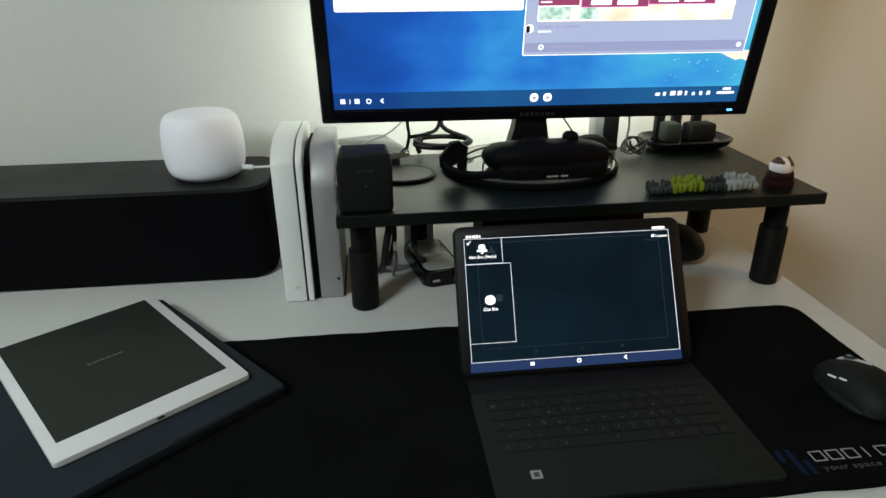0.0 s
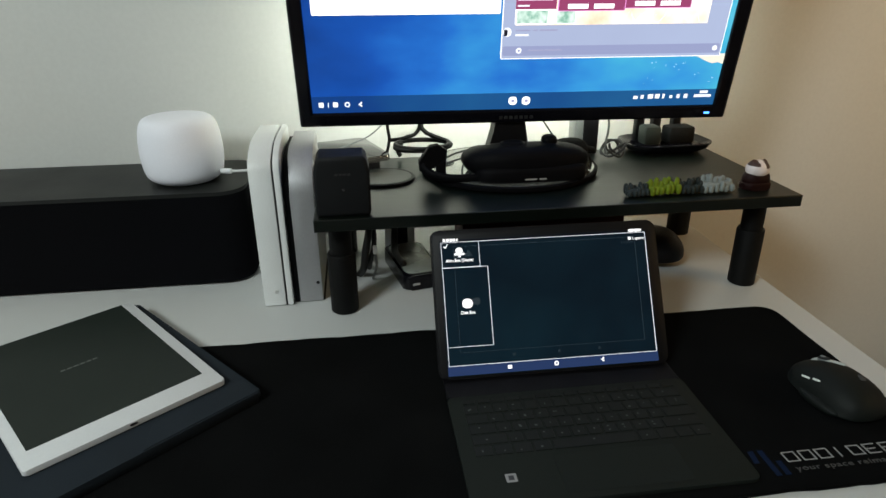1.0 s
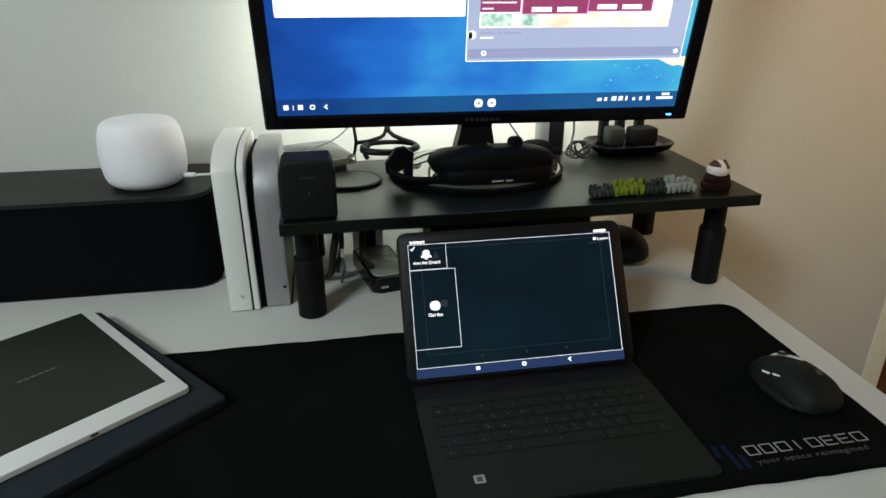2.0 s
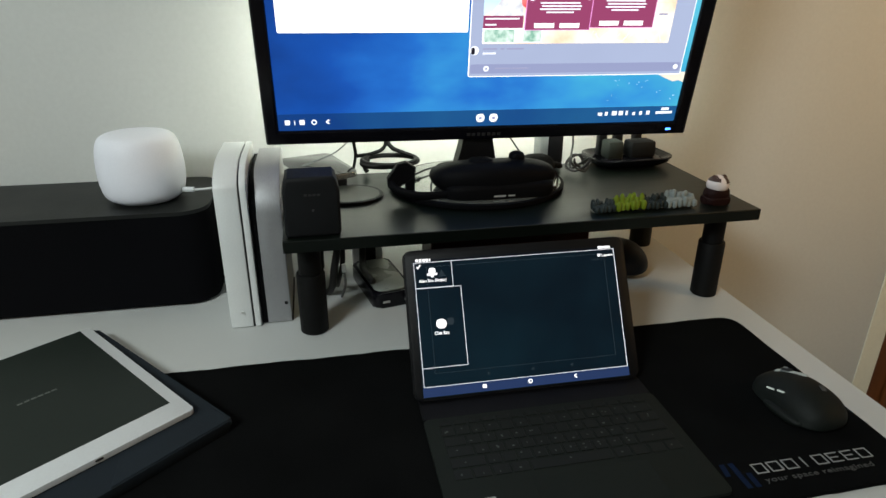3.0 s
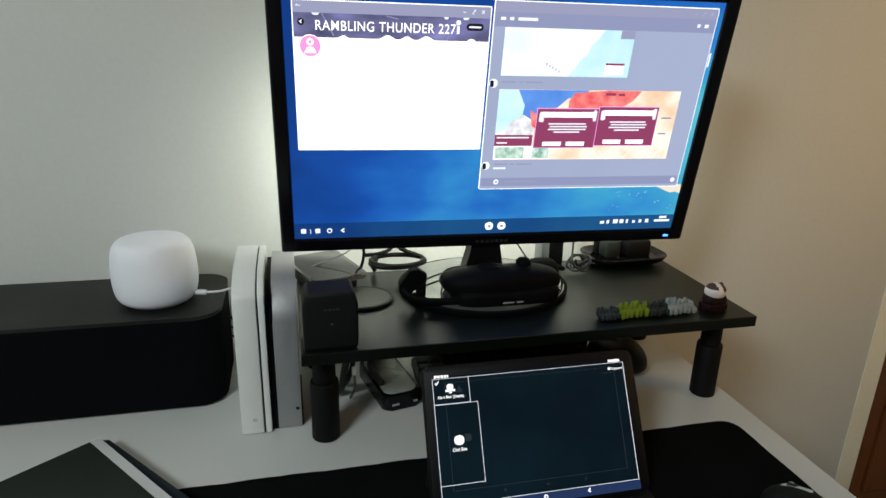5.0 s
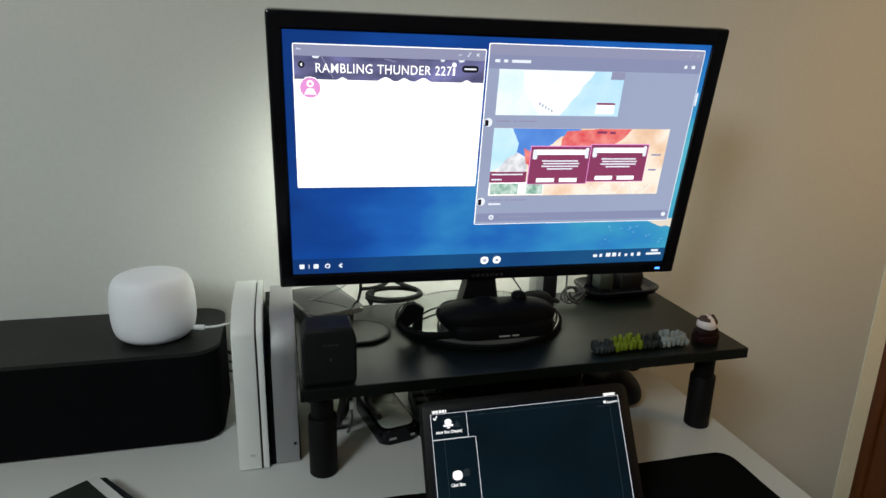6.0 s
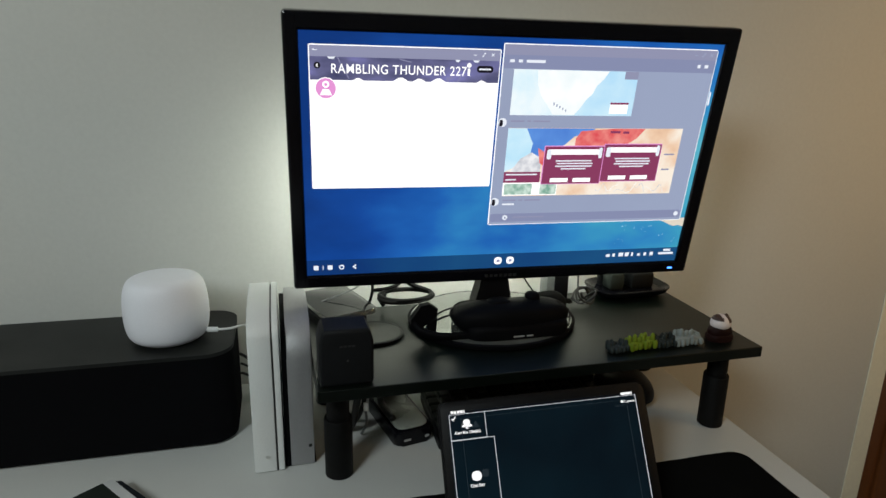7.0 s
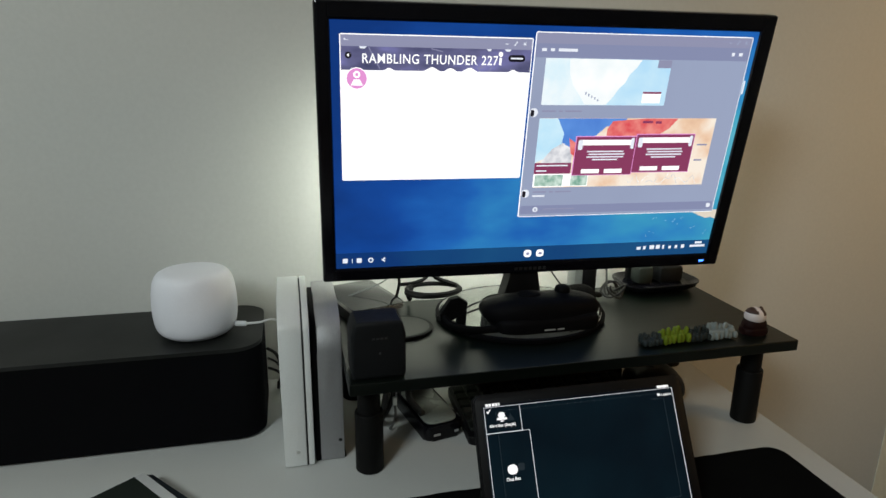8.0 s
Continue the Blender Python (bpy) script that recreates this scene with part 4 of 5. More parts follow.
part("shell", blob((0, 0, 0.0082), (0.0355, 0.0500, 0.0270), 0.85, 40, 24, mouse_shape), M_MOUSE, mouse, smooth=3.2)
part("thumb_rest", blob((-0.0285, -0.008, 0.0075), (0.0085, 0.025, 0.0056), 0.9), M_MOUSE, mouse, smooth=3.2)
part("wheel_surround", blob((0, 0, 0), (0.0040, 0.0175, 0.0034), 0.9, shape=lambda x, y, z: (x * (0.62 - 0.38 * y), y, z - 0.9 * y * abs(y))), M_WHEEL, mouse, "pale grey wheel surround", smooth=3.2, m=pose(0.0050, 0.0200, 0.0302, -6, 10, 18))
part("wheel_slot", blob((0, 0, 0), (0.0022, 0.0062, 0.0016), 0.8), M_RUBBER, mouse, m=pose(0.0030, 0.0245, 0.0332, -12, 10, 18), smooth=3.2)
whl = lathe([(0.0, -0.0016), (0.0048, -0.0016), (0.0055, -0.0010), (0.0055, 0.0010), (0.0048, 0.0016), (0.0, 0.0016)], 24)
part("scroll_wheel", whl, M_GREY, mouse, m=pose(0.0030, 0.0250, 0.0298, 0, 90, 18), smooth=SM)
for i, (lx, ly) in enumerate(((-0.0268, 0.0150), (-0.0243, 0.0035))):
    part("side_light", box(-0.0010, 0.0010, -0.0042, 0.0042, -0.0006, 0.0012, 0.0005), M_GREENLED, mouse, "small pale lit mark", m=pose(lx, ly, 0.0222 + 0.0024 * i, -8, -50, 22))
part("logo_plate", box(-0.0026, 0.0026, -0.0040, 0.0040, -0.0006, 0.0006, 0.0004), M_DIMPRINT, mouse, m=pose(0.008, -0.0180, 0.0338, 9, 7, -20))

# ---- soundbar-like speaker and wifi router ----
SPK = ON_DESK @ Matrix.Translation((-0.403, 0.9848, DESK)) @ pose(0, 0, 0, 0, 0, -0.3)
speaker = thing("loudspeaker", SPK, "long black loudspeaker with cloth front and rounded corners", "speaker")
sw2, sdp, shh = 0.496, 0.1695, 0.1325
part("grille", prism([(x, y) for x, y in rounded(sw2, sdp, 0.036, 10)], 0.004, shh - 0.0052, "z", 0.003), M_FABRIC, speaker, "black cloth grille", smooth=SM)
part("top_shell", prism(rounded(sw2 + 0.001, sdp + 0.001, 0.0365, 10), shh - 0.0050, shh, "z", 0.0022, 3), M_SPKTOP, speaker, "satin black top", smooth=SM)
part("foot_plate", prism(rounded(sw2 - 0.03, sdp - 0.03, 0.025, 8), 0.0, 0.0038, "z"), M_RUBBER, speaker)
RT = ON_DESK @ Matrix.Translation((-0.2385, 0.9700, DESK + shh))
router = thing("wifi_router", RT, "round white wifi router standing on a black speaker", "router")
prof = [(0.0, 0.0010), (0.034, 0.0012), (0.0425, 0.0036), (0.0490, 0.0100), (0.0522, 0.0210), (0.0535, 0.0350), (0.0533, 0.0500), (0.0520, 0.0640), (0.0502, 0.0735), (0.0465, 0.0818), (0.0405, 0.0868), (0.0300, 0.0890), (0.0150, 0.0897), (0.0, 0.0899)]
prof = [(max(p.x, 0.0), p.z) for p in smooth_line([(r_, 0.0, z_) for r_, z_ in prof], 4)]
prof[0], prof[-1] = (0.0, prof[0][1]), (0.0, prof[-1][1])
part("shell", lathe(prof, 64), M_SOFTWHITE, router, smooth=3.2)
part("foot_ring", lathe([(0.0, 0.0), (0.036, 0.0), (0.038, 0.0015), (0.038, 0.004), (0.0, 0.004)], 40), M_GREY, router, smooth=SM)
part("plug", tube([(0.050, -0.016, 0.014), (0.064, -0.018, 0.0135)], 0.0036, 10, 3), M_WHITE, router, smooth=SM)
part("cable", tube([(0.064, -0.018, 0.0135), (0.080, -0.016, 0.0130), (0.100, 0.004, 0.0080), (0.118, 0.030, -0.02), (0.122, 0.05, -0.09), (0.128, 0.06, -0.130)], 0.0017), M_WCABLE, router, smooth=3.2)

# ---- upright cases between speaker and shelf ----
WC = ON_DESK @ Matrix.Translation((-0.1105, 0.8195, DESK))
wcase = thing("upright_case", WC, "slim white upright case with a dark seam and small screw", "device", "upright cases")


def upright(w0, w1, depth, h, rf, mat, parent, name, bev=0.0015, n=8):
    """A slab standing on edge, its upper front rounded, or cut off where n is 1."""
    o = [(0.0, 0.0015), (depth, 0.0015), (depth, h - 0.006), (depth - 0.006, h)]
    for i in range(n + 1):
        a = radians(90 + 90 * i / n)
        o.append((rf[0] + rf[0] * math.cos(a), h - rf[1] + rf[1] * math.sin(a)))
    return part(name, prism(o, w0, w1, "x", bev), mat, parent, smooth=SM)


upright(-0.0212, 0.0058, 0.152, 0.2045, (0.075, 0.024), M_CASE, wcase, "body", n=4)
upright(0.0058, 0.0076, 0.150, 0.2020, (0.075, 0.024), M_RUBBER, wcase, "seam", 0.0002, n=4)
upright(0.0076, 0.0152, 0.152, 0.2045, (0.075, 0.024), M_CASE, wcase, "lid", n=4)
part("screw", lathe([(0.0, -0.001), (0.0026, -0.001), (0.0026, 0.0006), (0.0014, 0.0008), (0.0, 0.0003)], 16), M_METAL, wcase, m=pose(-0.0050, -0.0001, 0.0210, 90, 0, 0), smooth=SM)
part("foot", box(-0.019, 0.012, 0.004, 0.145, 0.0, 0.0016), M_RUBBER, wcase)
SC = ON_DESK @ Matrix.Translation((-0.0710, 0.8260, DESK))
scase = thing("upright_case", SC, "brushed silver upright case with a rounded top, beside a white one", "device", "upright cases")
upright(-0.0165, 0.0130, 0.150, 0.1940, (0.060, 0.046), M_SILVER, scase, "body")
# black slab filling the gap between the two cases, in place of its shade
upright(-0.0225, -0.0162, 0.140, 0.1890, (0.050, 0.036), M_VR, scase, "dark_gap_slab", 0.0006)
part("screw", lathe([(0.0, -0.001), (0.0022, -0.001), (0.0022, 0.0006), (0.0, 0.0003)], 16), M_RUBBER, scase, m=pose(0.0080, -0.0001, 0.0275, 90, 0, 0), smooth=SM)
part("foot", box(-0.010, 0.015, 0.004, 0.140, 0.0, 0.0016), M_RUBBER, scase)

# ---- things on the shelf ----
BBX = ON_SHELF @ Matrix.Translation((-0.0185, 0.7800, SHELF))
bbox = thing("desktop_speaker", BBX, "small black speaker cube with chamfered front on the shelf edge", "speaker")
o = [(-0.0300, 0.0005), (0.0300, 0.0005), (0.0318, 0.0060), (0.0318, 0.0545), (0.0285, 0.0675), (0.0250, 0.0715), (-0.0250, 0.0715), (-0.0285, 0.0675), (-0.0318, 0.0545), (-0.0318, 0.0060)]
part("body", prism(o, 0.0, 0.050, "y", 0.0045, 3), M_CUBE, bbox, smooth=SM)
b = bmesh.new()
for i in range(4):
    box(-0.009 + i * 0.0048, -0.0055 + i * 0.0048, -0.0002, 0.0006, 0.0, 0.0024, bm=b)
part("maker_mark", b, M_FAINT, bbox, m=pose(0.001, -0.0001, 0.0500))
part("indicator", lathe([(0.0, -0.0003), (0.0014, -0.0003), (0.0014, 0.0005), (0.0, 0.0005)], 14), M_FAINT2, bbox, m=pose(0.001, -0.0001, 0.0330, 90, 0, 0))

PB = Matrix.Translation((-0.0120, 0.9850, SHELF)) @ pose(0, 0, 0, 0, 0, 18.5)
solid("power_bank", prism(rounded(0.066, 0.090, 0.006), 0.0005, 0.0125, "z", 0.002), M_BLACK, "black power bank under a phone on the shelf", "power bank", SM, PB)
PH = Matrix.Translation((-0.0085, 1.0030, SHELF + 0.0127)) @ pose(0, 0, 0, 0, 0, 18.5)
phone = thing("phone", PH, "black glass phone with a bright metal edge, lying flat", "phone")
part("frame", prism(rounded(0.081, 0.120, 0.009, 6), 0.0, 0.0070, "z", 0.0012), M_PALEEDGE, phone, "bright metal edge", smooth=SM)
part("glass", prism(rounded(0.0804, 0.1194, 0.0088, 6), 0.0060, 0.0078, "z", 0.0008), M_GLASS, phone, smooth=SM)

WP = ON_SHELF @ Matrix.Translation((0.0335, 0.9340, SHELF))
pad = thing("charging_pad", WP, "thin round dark charging pad lying on the shelf", "charger")
part("disc", lathe([(0.0, 0.0005), (0.0425, 0.0005), (0.0440, 0.0018), (0.0440, 0.0038), (0.0428, 0.0048), (0.041, 0.0050), (0.0395, 0.0044), (0.0, 0.0044)], 64), M_BLACK, pad, smooth=SM)
part("top_pad", lathe([(0.0, 0.0042), (0.0390, 0.0042), (0.0390, 0.0047), (0.0, 0.0048)], 64), M_SHELF, pad, smooth=SM)

# VR headset
VR = ON_SHELF @ Matrix.Translation((0.224, 0.890, SHELF))
vr = thing("vr_headset", VR, "black headset with loop strap resting in front of the monitor stand", "headset")


def vr_shape(x, y, z):
    return (x * (1.0 - 0.10 * max(-z, 0)), y + 0.25 * x * x, z * (1.0 - 0.10 * abs(x) ** 3) - 0.10 * max(x, 0) ** 2 - 0.22 * max(y, 0) * max(z, 0))


part("visor", blob((0, 0.0, 0.0300), (0.0868, 0.0380, 0.0245), 0.68, 48, 24, vr_shape), M_VR, vr, smooth=3.2)
part("lower_shell", blob((0.003, 0.002, 0.0165), (0.0760, 0.0430, 0.0160), 0.50, 48, 20), M_VR, vr, smooth=3.2)
part("adjust_knob", blob((0.031, 0.004, 0.0545), (0.0105, 0.011, 0.0085), 0.8), M_VR, vr, smooth=3.2)
part("camera_bump", blob((-0.020, -0.0, 0.0525), (0.017, 0.014, 0.0050), 0.8), M_VR, vr, smooth=3.2)
part("face_pad", blob((0.070, 0.034, 0.030), (0.026, 0.020, 0.0195), 0.75), M_PADDING, vr, "dark grey padded cushion", smooth=3.2)
part("face_pad", blob((-0.050, 0.030, 0.026), (0.030, 0.020, 0.0190), 0.75), M_PADDING, vr, "dark grey padded cushion", smooth=3.2)
part("side_strap", tube([(0.082, 0.030, 0.034), (0.100, 0.036, 0.033), (0.108, 0.046, 0.028)], 0.0065, 10, flat=0.6), M_PADDING, vr, smooth=3.2)
part("strap_cord", tube([(0.086, 0.0, 0.034), (0.092, 0.004, 0.022), (0.092, 0.004, 0.0105)], 0.0016, 6), M_CABLE, vr, smooth=3.2)
# angular buckle plate with a three-cornered opening, then the flat strap along the stand
plate = bmesh.new()
for o in ([(-0.130, 0.0525), (-0.118, 0.0545), (-0.106, 0.0460), (-0.107, 0.0373), (-0.120, 0.0262), (-0.129, 0.0200), (-0.143, 0.0200), (-0.144, 0.0325)],
          [(-0.120, 0.0262), (-0.107, 0.0373), (-0.108, 0.0100), (-0.120, 0.0150)],
          [(-0.143, 0.0200), (-0.129, 0.0200), (-0.120, 0.0160), (-0.120, 0.0100)]):
    join(plate, prism(o, -0.006, 0.006, "y", 0.001, 1))
part("buckle_plate", plate, M_VR, vr, m=pose(0, 0.010, 0))
part("loop_strap", tube([(-0.140, 0.008, 0.0265), (-0.132, -0.004, 0.0190), (-0.112, -0.014, 0.0145), (-0.090, -0.020, 0.0140), (-0.052, -0.022, 0.0140)], 0.0040, 12, flat=1.5), M_VR, vr, smooth=3.2)
part("strap_cord", tube([(-0.108, 0.014, 0.0335), (-0.094, 0.018, 0.0385), (-0.074, 0.020, 0.0430)], 0.0014, 6), M_CABLE, vr, smooth=3.2)
part("strap_cord", tube([(-0.108, 0.014, 0.0255), (-0.094, 0.018, 0.0290), (-0.074, 0.020, 0.0330)], 0.0014, 6), M_CABLE, vr, smooth=3.2)
part("strap_cord", tube([(-0.078, 0.006, 0.036), (-0.086, 0.002, 0.024), (-0.087, -0.004, 0.0105)], 0.0014, 6), M_CABLE, vr, smooth=3.2)
b = bmesh.new()
box(0.0045, 0.0138, -0.0003, 0.0006, -0.0010, 0.0010, bm=b)
part("label", box(-0.0145, 0.0010, -0.0003, 0.0006, -0.0010, 0.0010), M_PALE, vr, "small white printed label", m=pose(0.004, -0.0412, 0.0145))
part("label", b, M_PALE, vr, "small white printed label", m=pose(0.004, -0.0412, 0.0145))

# cables on the shelf
def cable(name, pts, r, mat, label, category="cable", k=8, plan=ON_SHELF):
    return solid(name, tube(pts, r, 8, k), mat, label, category, 3.2, plan=plan)


coil = [(0.066, 1.040, SHELF + 0.0055), (0.062, 1.040, SHELF + 0.014)]
for i in range(36):
    a = math.pi * 0.80 + i / 36 * math.pi * 2 * 1.7
    r_ = 0.040 + 0.0022 * math.sin(2.3 * a)
    coil.append((0.0985 + r_ * math.cos(a), 1.024 + 0.55 * r_ * math.sin(a), SHELF + 0.023 + 0.005 * i / 36 + 0.003 * math.sin(a)))
cable("coiled_cable", coil + [(0.100, 1.045, SHELF + 0.045), (0.11, 1.055, SHELF + 0.08), (0.15, 1.06, SHELF + 0.13)], 0.0035, M_DARKCABLE, "thick black cable coiled on the shelf behind the monitor", k=4)
cable("power_cable", [(0.045, 1.055, SHELF + 0.004), (0.050, 1.050, SHELF + 0.03), (0.048, 1.045, SHELF + 0.06), (0.055, 1.04, SHELF + 0.14)], 0.0024, M_DARKCABLE, "black cable hanging behind the monitor")
cable("power_cable", [(0.052, 1.052, SHELF + 0.028), (0.075, 1.04, SHELF + 0.034), (0.095, 1.045, SHELF + 0.046), (0.10, 1.05, SHELF + 0.10)], 0.0030, M_DARKCABLE, "black cable looping behind the monitor")
cable("thin_cable", [(-0.050, 1.040, SHELF + 0.012), (-0.02, 1.035, SHELF + 0.024), (0.02, 1.025, SHELF + 0.042), (0.05, 1.02, SHELF + 0.07)], 0.0011, M_GREY, "thin grey cable rising behind the monitor")
cable("thin_cable", [(0.262, 1.05, SHELF + 0.11), (0.268, 1.035, SHELF + 0.075), (0.285, 1.02, SHELF + 0.050), (0.305, 1.01, SHELF + 0.020), (0.315, 1.005, SHELF + 0.002)], 0.0013, M_CABLE, "thin black cable beside the monitor stand")
rng = random.Random(11)
pts = []
for i in range(34):
    a = i * 1.05
    pts.append((0.383 + (0.012 + 0.008 * rng.random()) * math.cos(a), 0.985 + 0.014 * math.sin(a * 0.7), SHELF + 0.004 + 0.013 + 0.011 * math.sin(a * 1.3)))
cable("bundled_cable", pts + [(0.385, 1.02, SHELF + 0.05), (0.378, 1.04, SHELF + 0.12)], 0.0017, M_CABLE, "thin black cable gathered in a tangled bundle", k=5)

adp = thing("power_adapter", ON_SHELF @ pose(0.352, 1.036, SHELF), "grey and black upright adapter behind the monitor", "adapter")
part("body", box(-0.006, 0.018, -0.018, 0.018, 0.0005, 0.057, 0.004), M_BLACK, adp, smooth=SM)
part("side_plate", box(-0.020, -0.0062, -0.016, 0.016, 0.0005, 0.078, 0.002), M_GREY, adp, "grey side plate", smooth=SM)

DK = ON_SHELF @ Matrix.Translation((0.4815, 1.0260, SHELF)) @ pose(0, 0, 0, 0, 0, 2)
dock = thing("drive_dock", DK, "dark docking tray with two blocks and uprights on the shelf corner", "dock")
for fx_, fy_ in ((-0.036, -0.018), (0.036, -0.018), (-0.036, 0.018), (0.036, 0.018)):
    part("foot", lathe([(0.0, 0.0002), (0.006, 0.0002), (0.006, 0.0030), (0.0, 0.0030)], 16), M_RUBBER, dock, m=pose(fx_, fy_, 0))


def dish(rings):
    """A shallow tray: rounded outlines (width, depth, corner, height), one after another."""
    bm = bmesh.new()
    loops = [[bm.verts.new((x, y, z)) for x, y in rounded(w, d, r, 8)] for w, d, r, z in rings]
    for lo, up in zip(loops, loops[1:]):
        for i in range(len(lo)):
            j = (i + 1) % len(lo)
            bm.faces.new((lo[i], lo[j], up[j], up[i]))
    bm.faces.new(loops[0][::-1])
    bm.faces.new(loops[-1])
    bmesh.ops.recalc_face_normals(bm, faces=bm.faces)
    return bm


part("tray", dish([(0.090, 0.050, 0.018, 0.0024), (0.112, 0.068, 0.024, 0.0036), (0.130, 0.088, 0.030, 0.0100), (0.138, 0.096, 0.033, 0.0165), (0.1375, 0.0955, 0.033, 0.0182), (0.134, 0.092, 0.032, 0.0186), (0.128, 0.086, 0.030, 0.0172), (0.114, 0.072, 0.026, 0.0120)]), M_GLOSSBLACK, dock, "glossy tray with a raised lip", smooth=SM)
part("block", box(-0.0385, -0.0110, -0.012, 0.018, 0.0116, 0.041, 0.005), M_DARKCOIL, dock, "grey translucent block", smooth=SM)
part("block", box(0.0010, 0.0450, -0.014, 0.018, 0.0116, 0.039, 0.005), M_CUBE, dock, smooth=SM)
for xx in (-0.034, -0.006, 0.028):
    part("upright", box(xx - 0.007, xx + 0.007, 0.0185, 0.032, 0.0116, 0.088, 0.002), M_BLACK, dock, smooth=SM)

# segmented plastic toys lying in a row
def segmented(x0, x1, n, h, mat, label, seed):
    """Loose upright prongs on a core, uneven in height."""
    h *= 0.73
    rg = random.Random(seed)
    m = ON_SHELF @ pose((x0 + x1) / 2, 0.8010, SHELF)
    toy = thing("segmented_toy", m, label, "toy", "segmented toys")
    part("core", blob((0, 0, h * 0.50), ((x1 - x0) / 2, 0.0076, h * 0.26), 0.6, 20, 10), mat, toy, smooth=3.2)
    step = (x1 - x0) / n
    for i in range(n):
        for dy, low in ((-0.0070, 0.62), (0.0, 1.0), (0.0065, 0.92)):
            hi = h * low * (0.72 + 0.62 * rg.random())
            px, py = x0 - (x0 + x1) / 2 + step * (i + 0.5 + 0.35 * (rg.random() - 0.5)), dy + 0.003 * (rg.random() - 0.5)
            up = 0.0006 + (h * 0.10 * rg.random() if dy else 0.0)
            part("prong", blob((px, py, up + hi / 2), (step * 0.45, 0.0036, hi / 2), 0.8, 10, 8), mat, toy, smooth=3.2)
    return toy


segmented(0.3310, 0.3600, 5, 0.0180, M_GREYCOIL, "grey ribbed plastic toy lying on the shelf", 1)
segmented(0.3590, 0.4010, 6, 0.0235, M_LIME, "lime green ribbed plastic toy between grey ones", 2)
segmented(0.4020, 0.4330, 5, 0.0200, M_DARKCOIL, "dark grey ribbed plastic toy beside a lime one", 3)
segmented(0.4320, 0.4740, 6, 0.0255, M_PALECOIL, "pale grey ribbed plastic toy ending the row", 4)

# small round-headed ornament, one plain mesh
fg = bmesh.new()
join(fg, blob((0, 0, 0.0300), (0.0168, 0.0160, 0.0138), 0.95, 24, 14))
orn = part("ornament", fg, M_CREAMWHITE, None, "", ON_SHELF @ pose(0.509, 0.8065, SHELF) @ Matrix.Scale(0.88, 4), 3.2)
tagged(orn, "small white-headed ornament on a dark maroon base", "ornament")
me = orn.data
me.materials.append(M_MAROON)
me.materials.append(M_BROWN)
ob2 = bmesh.new()
ob2.from_mesh(me)
k0 = len(ob2.faces)
join(ob2, prism(rounded(0.041, 0.032, 0.011, 5), 0.0005, 0.0120, "z", 0.003))
join(ob2, blob((0, 0, 0.015), (0.0205, 0.016, 0.0145), 0.9, 20, 10))
k1 = len(ob2.faces)
for ex in (-0.0085, 0.0085):
    join(ob2, lathe([(0.0, 0.0), (0.0050, 0.0), (0.0028, 0.0035), (0.0, 0.0055)], 14))
    ob2.verts.ensure_lookup_table()
    for v in ob2.verts[-(14 * 2 + 2):]:
        v.co += Vector((ex, 0.0, 0.0395))
ob2.faces.ensure_lookup_table()
for i, f in enumerate(ob2.faces):
    c = f.calc_center_median()
    f.smooth = True
    if i >= k1:
        f.material_index = 2
    elif i >= k0:
        f.material_index = 1
    elif (c.z > 0.0375 and c.x < -0.0040) or (c.z > 0.0345 - 0.25 * c.x and c.x > 0.0025) or c.y > 0.009:
        f.material_index = 2
ob2.to_mesh(me)
ob2.free()

# ---- under the shelf ----
UB = Matrix.Translation((0.2775, 0.9500, DESK))
ub = thing("storage_box", UB, "dark maroon box standing on the desk under the shelf", "box")
part("body", box(-0.1265, 0.1265, 0.0, 0.085, 0.0004, 0.082, 0.0025), M_MAROONBOX, ub)
part("lid", box(-0.1275, 0.1275, -0.001, 0.086, 0.0822, 0.100, 0.0025), M_MAROONBOX, ub)

KB = ON_DESK @ Matrix.Translation((0.2430, 0.884, DESK)) @ pose(0, 0, 0, 3, 0, -1)
kb2 = thing("keyboard", KB, "black full-key keyboard pushed under the shelf", "keyboard")
part("case", prism(rounded(0.276, 0.140, 0.006, 5), 0.004, 0.017, "z", 0.002), M_BLACK, kb2, smooth=SM)
kme = bpy.data.meshes.new("key")
q = box(-0.0084, 0.0084, -0.0084, 0.0084, 0.0, 0.006, 0.0018, 1)
q.to_mesh(kme)
q.free()
kme.materials.append(M_KEY)
for iy in range(6):
    for ix in range(14):
        k = new("key", kme)
        k.parent = kb2
        k.matrix_local = pose(-0.1255 + ix * 0.0193, -0.050 + iy * 0.0200, 0.0168)

M2 = ON_DESK @ Matrix.Translation((0.4225, 0.905, DESK)) @ pose(0, 0, 0, 0, 0, -12)
mouse2 = thing("computer_mouse", M2, "tall black mouse standing on the white desk under the shelf", "mouse", "mice")
part("shell", blob((0, 0, 0.0140), (0.0440, 0.0560, 0.0290), 0.85, 36, 20, lambda x, y, z: (x, y, z if z > 0 else z * 0.30)), M_BLACK, mouse2, smooth=3.2)
part("wheel", blob((-0.004, 0.008, 0.0425), (0.006, 0.012, 0.0036), 0.9), M_RUBBER, mouse2, smooth=3.2)

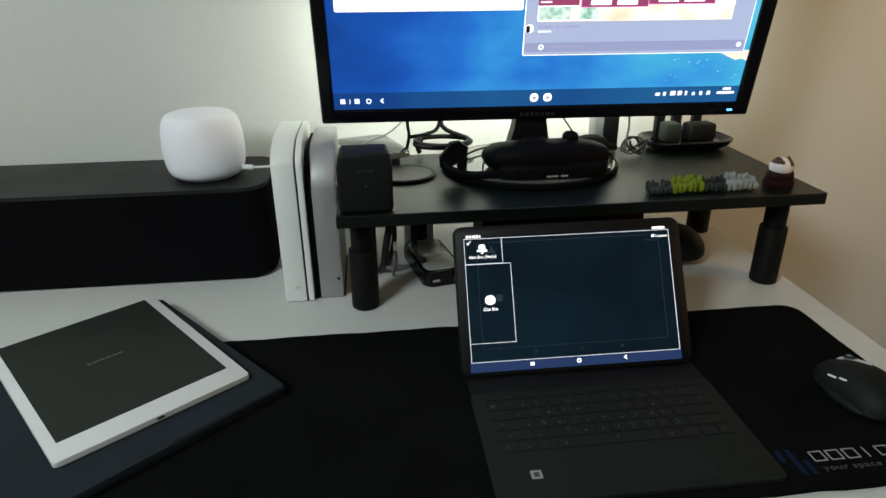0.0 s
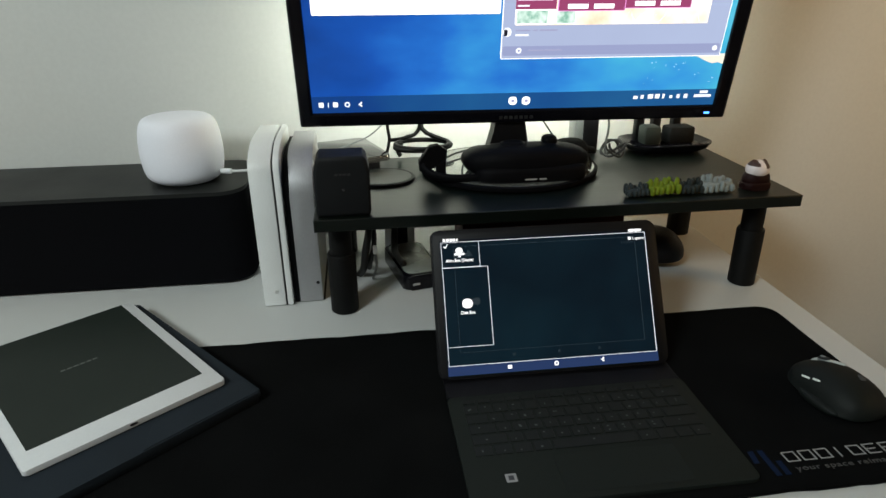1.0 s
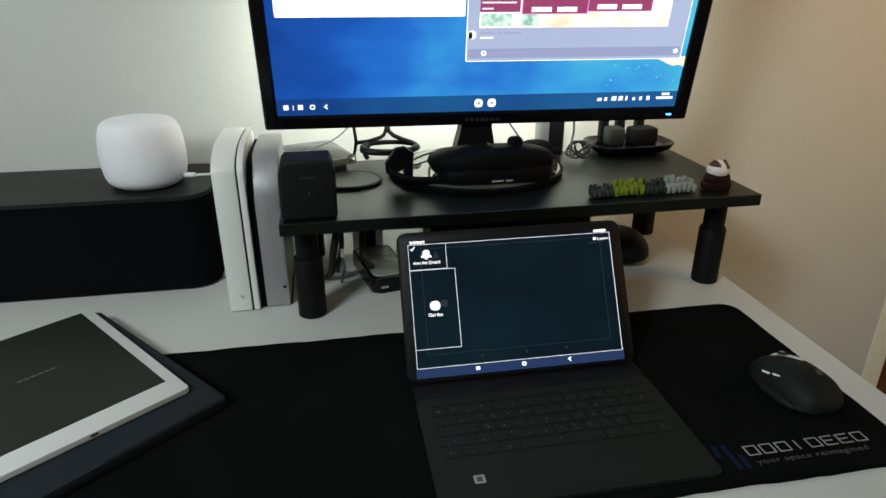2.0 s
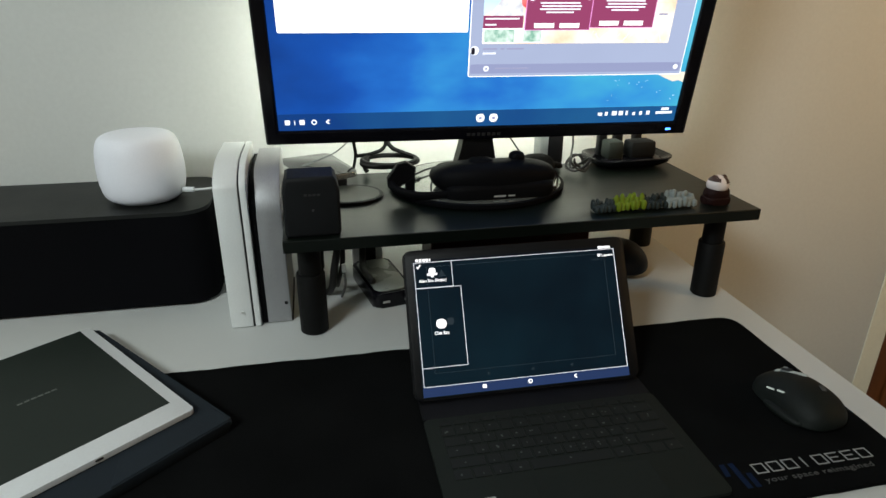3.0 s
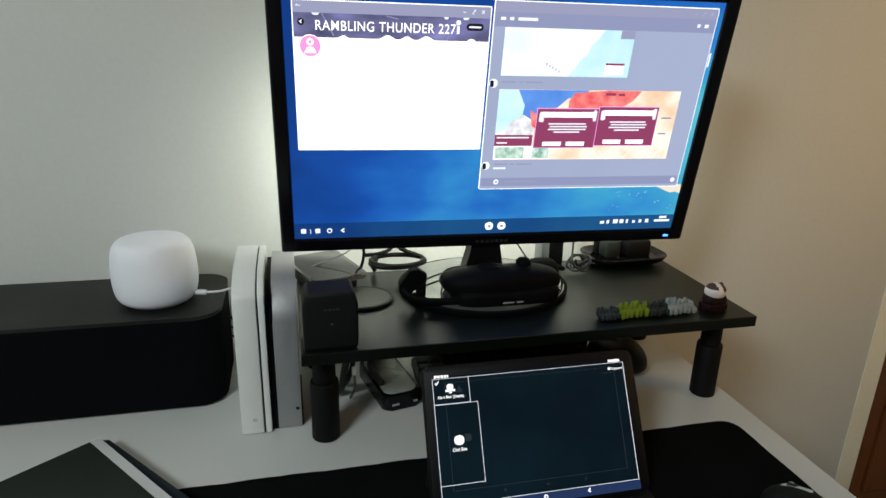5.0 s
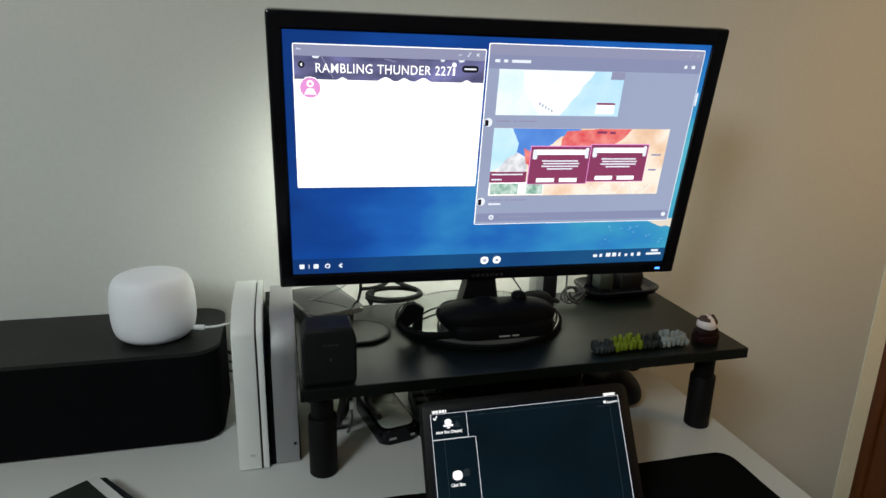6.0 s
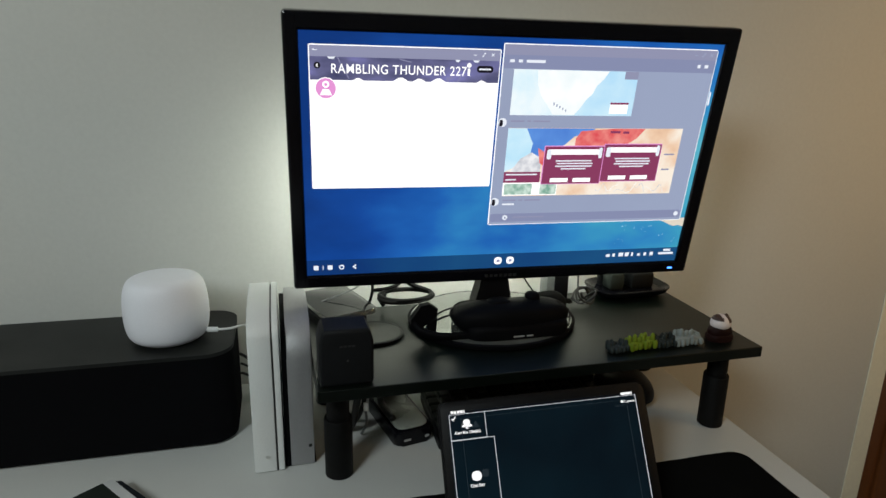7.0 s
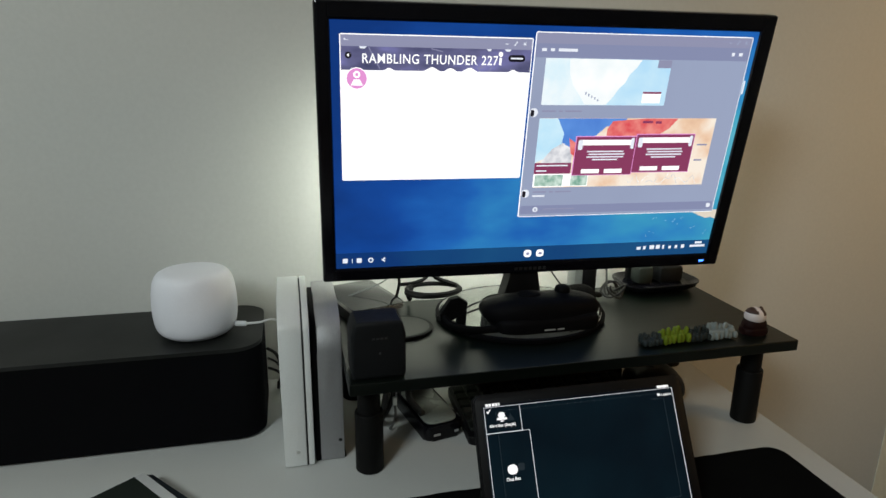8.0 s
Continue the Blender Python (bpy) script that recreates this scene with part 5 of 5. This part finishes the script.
HD = Matrix.Translation((0.0700, 0.9040, DESK)) @ pose(0, 0, 0, 0, 0, 12)
hd = thing("hard_drive", HD, "black external drive with a pale top lying under the shelf", "hard drive")
part("body", prism(rounded(0.056, 0.116, 0.010, 5), 0.0005, 0.0225, "z", 0.003), M_GLOSSBLACK, hd, smooth=SM)
part("top_plate", prism(rounded(0.047, 0.104, 0.012, 6), 0.0223, 0.0245, "z", 0.001), M_PLATE, hd, "top plate with a pale sheen in its colour", smooth=SM)
part("port", box(-0.017, -0.007, -0.0587, -0.0572, 0.008, 0.011), M_PALE, hd)
part("port", box(0.014, 0.020, -0.0587, -0.0572, 0.008, 0.011), M_PALE, hd)
cable("drive_cable", [(0.052, 0.968, DESK + 0.100), (0.050, 0.955, DESK + 0.070), (0.047, 0.935, DESK + 0.040), (0.046, 0.915, DESK + 0.0290), (0.050, 0.892, DESK + 0.0285), (0.055, 0.872, DESK + 0.0285)], 0.0050, M_CABLE, "black cable lying across the external drive", plan=None)
pa = thing("power_adapter", ON_DESK @ pose(0.0520, 0.975, DESK), "pale grey plug-in adapter with a dark middle under the shelf", "adapter")
part("body", box(-0.022, 0.022, -0.015, 0.015, 0.0003, 0.062, 0.004), M_WHITE, pa, smooth=SM)
part("dark_band", box(-0.010, 0.011, -0.0170, -0.0148, 0.012, 0.060, 0.0008), M_BLACK, pa, "black middle panel")
cable("hanging_cable", [(0.004, 0.905, DESK + 0.108), (0.006, 0.880, DESK + 0.080), (0.000, 0.870, DESK + 0.050), (-0.004, 0.880, DESK + 0.020), (-0.010, 0.90, DESK + 0.003)], 0.0050, M_CABLE, "thick black cable hanging under the shelf", plan=ON_DESK)
cable("hanging_cable", [(-0.006, 0.90, DESK + 0.105), (0.010, 0.89, DESK + 0.085), (0.012, 0.875, DESK + 0.060), (0.006, 0.885, DESK + 0.03), (0.004, 0.92, DESK + 0.003)], 0.0034, M_CABLE, "black cable hanging beside the shelf leg", plan=ON_DESK)
pl = thing("cable_plug", ON_DESK @ pose(0.0125, 0.866, DESK + 0.052), "small metal plug on a grey cable end", "plug")
part("shell", box(-0.0028, 0.0028, -0.002, 0.002, -0.006, 0.006, 0.0008), M_METAL, pl)
part("lead", tube([(0, 0, -0.006), (0.001, 0.002, -0.025), (-0.004, 0.01, -0.045), (-0.004, 0.02, -0.0505)], 0.0018), M_GREY, pl, smooth=3.2)
for i, (r_, dy) in enumerate(((0.0022, 0.0), (0.0018, 0.016), (0.0020, 0.030))):
    cable("speaker_cable", [(-0.152, 1.000 + dy * 0.4, DESK + 0.088 - 0.018 * i), (-0.139, 0.992 + dy, DESK + 0.080 - 0.020 * i), (-0.133, 1.0 + dy, DESK + 0.050 - 0.012 * i), (-0.140, 1.02 + dy * 0.5, DESK + 0.016), (-0.136, 1.05, DESK + r_ + 0.0008)], r_, M_CABLE, "dark cable hanging behind the loudspeaker", plan=ON_DESK)
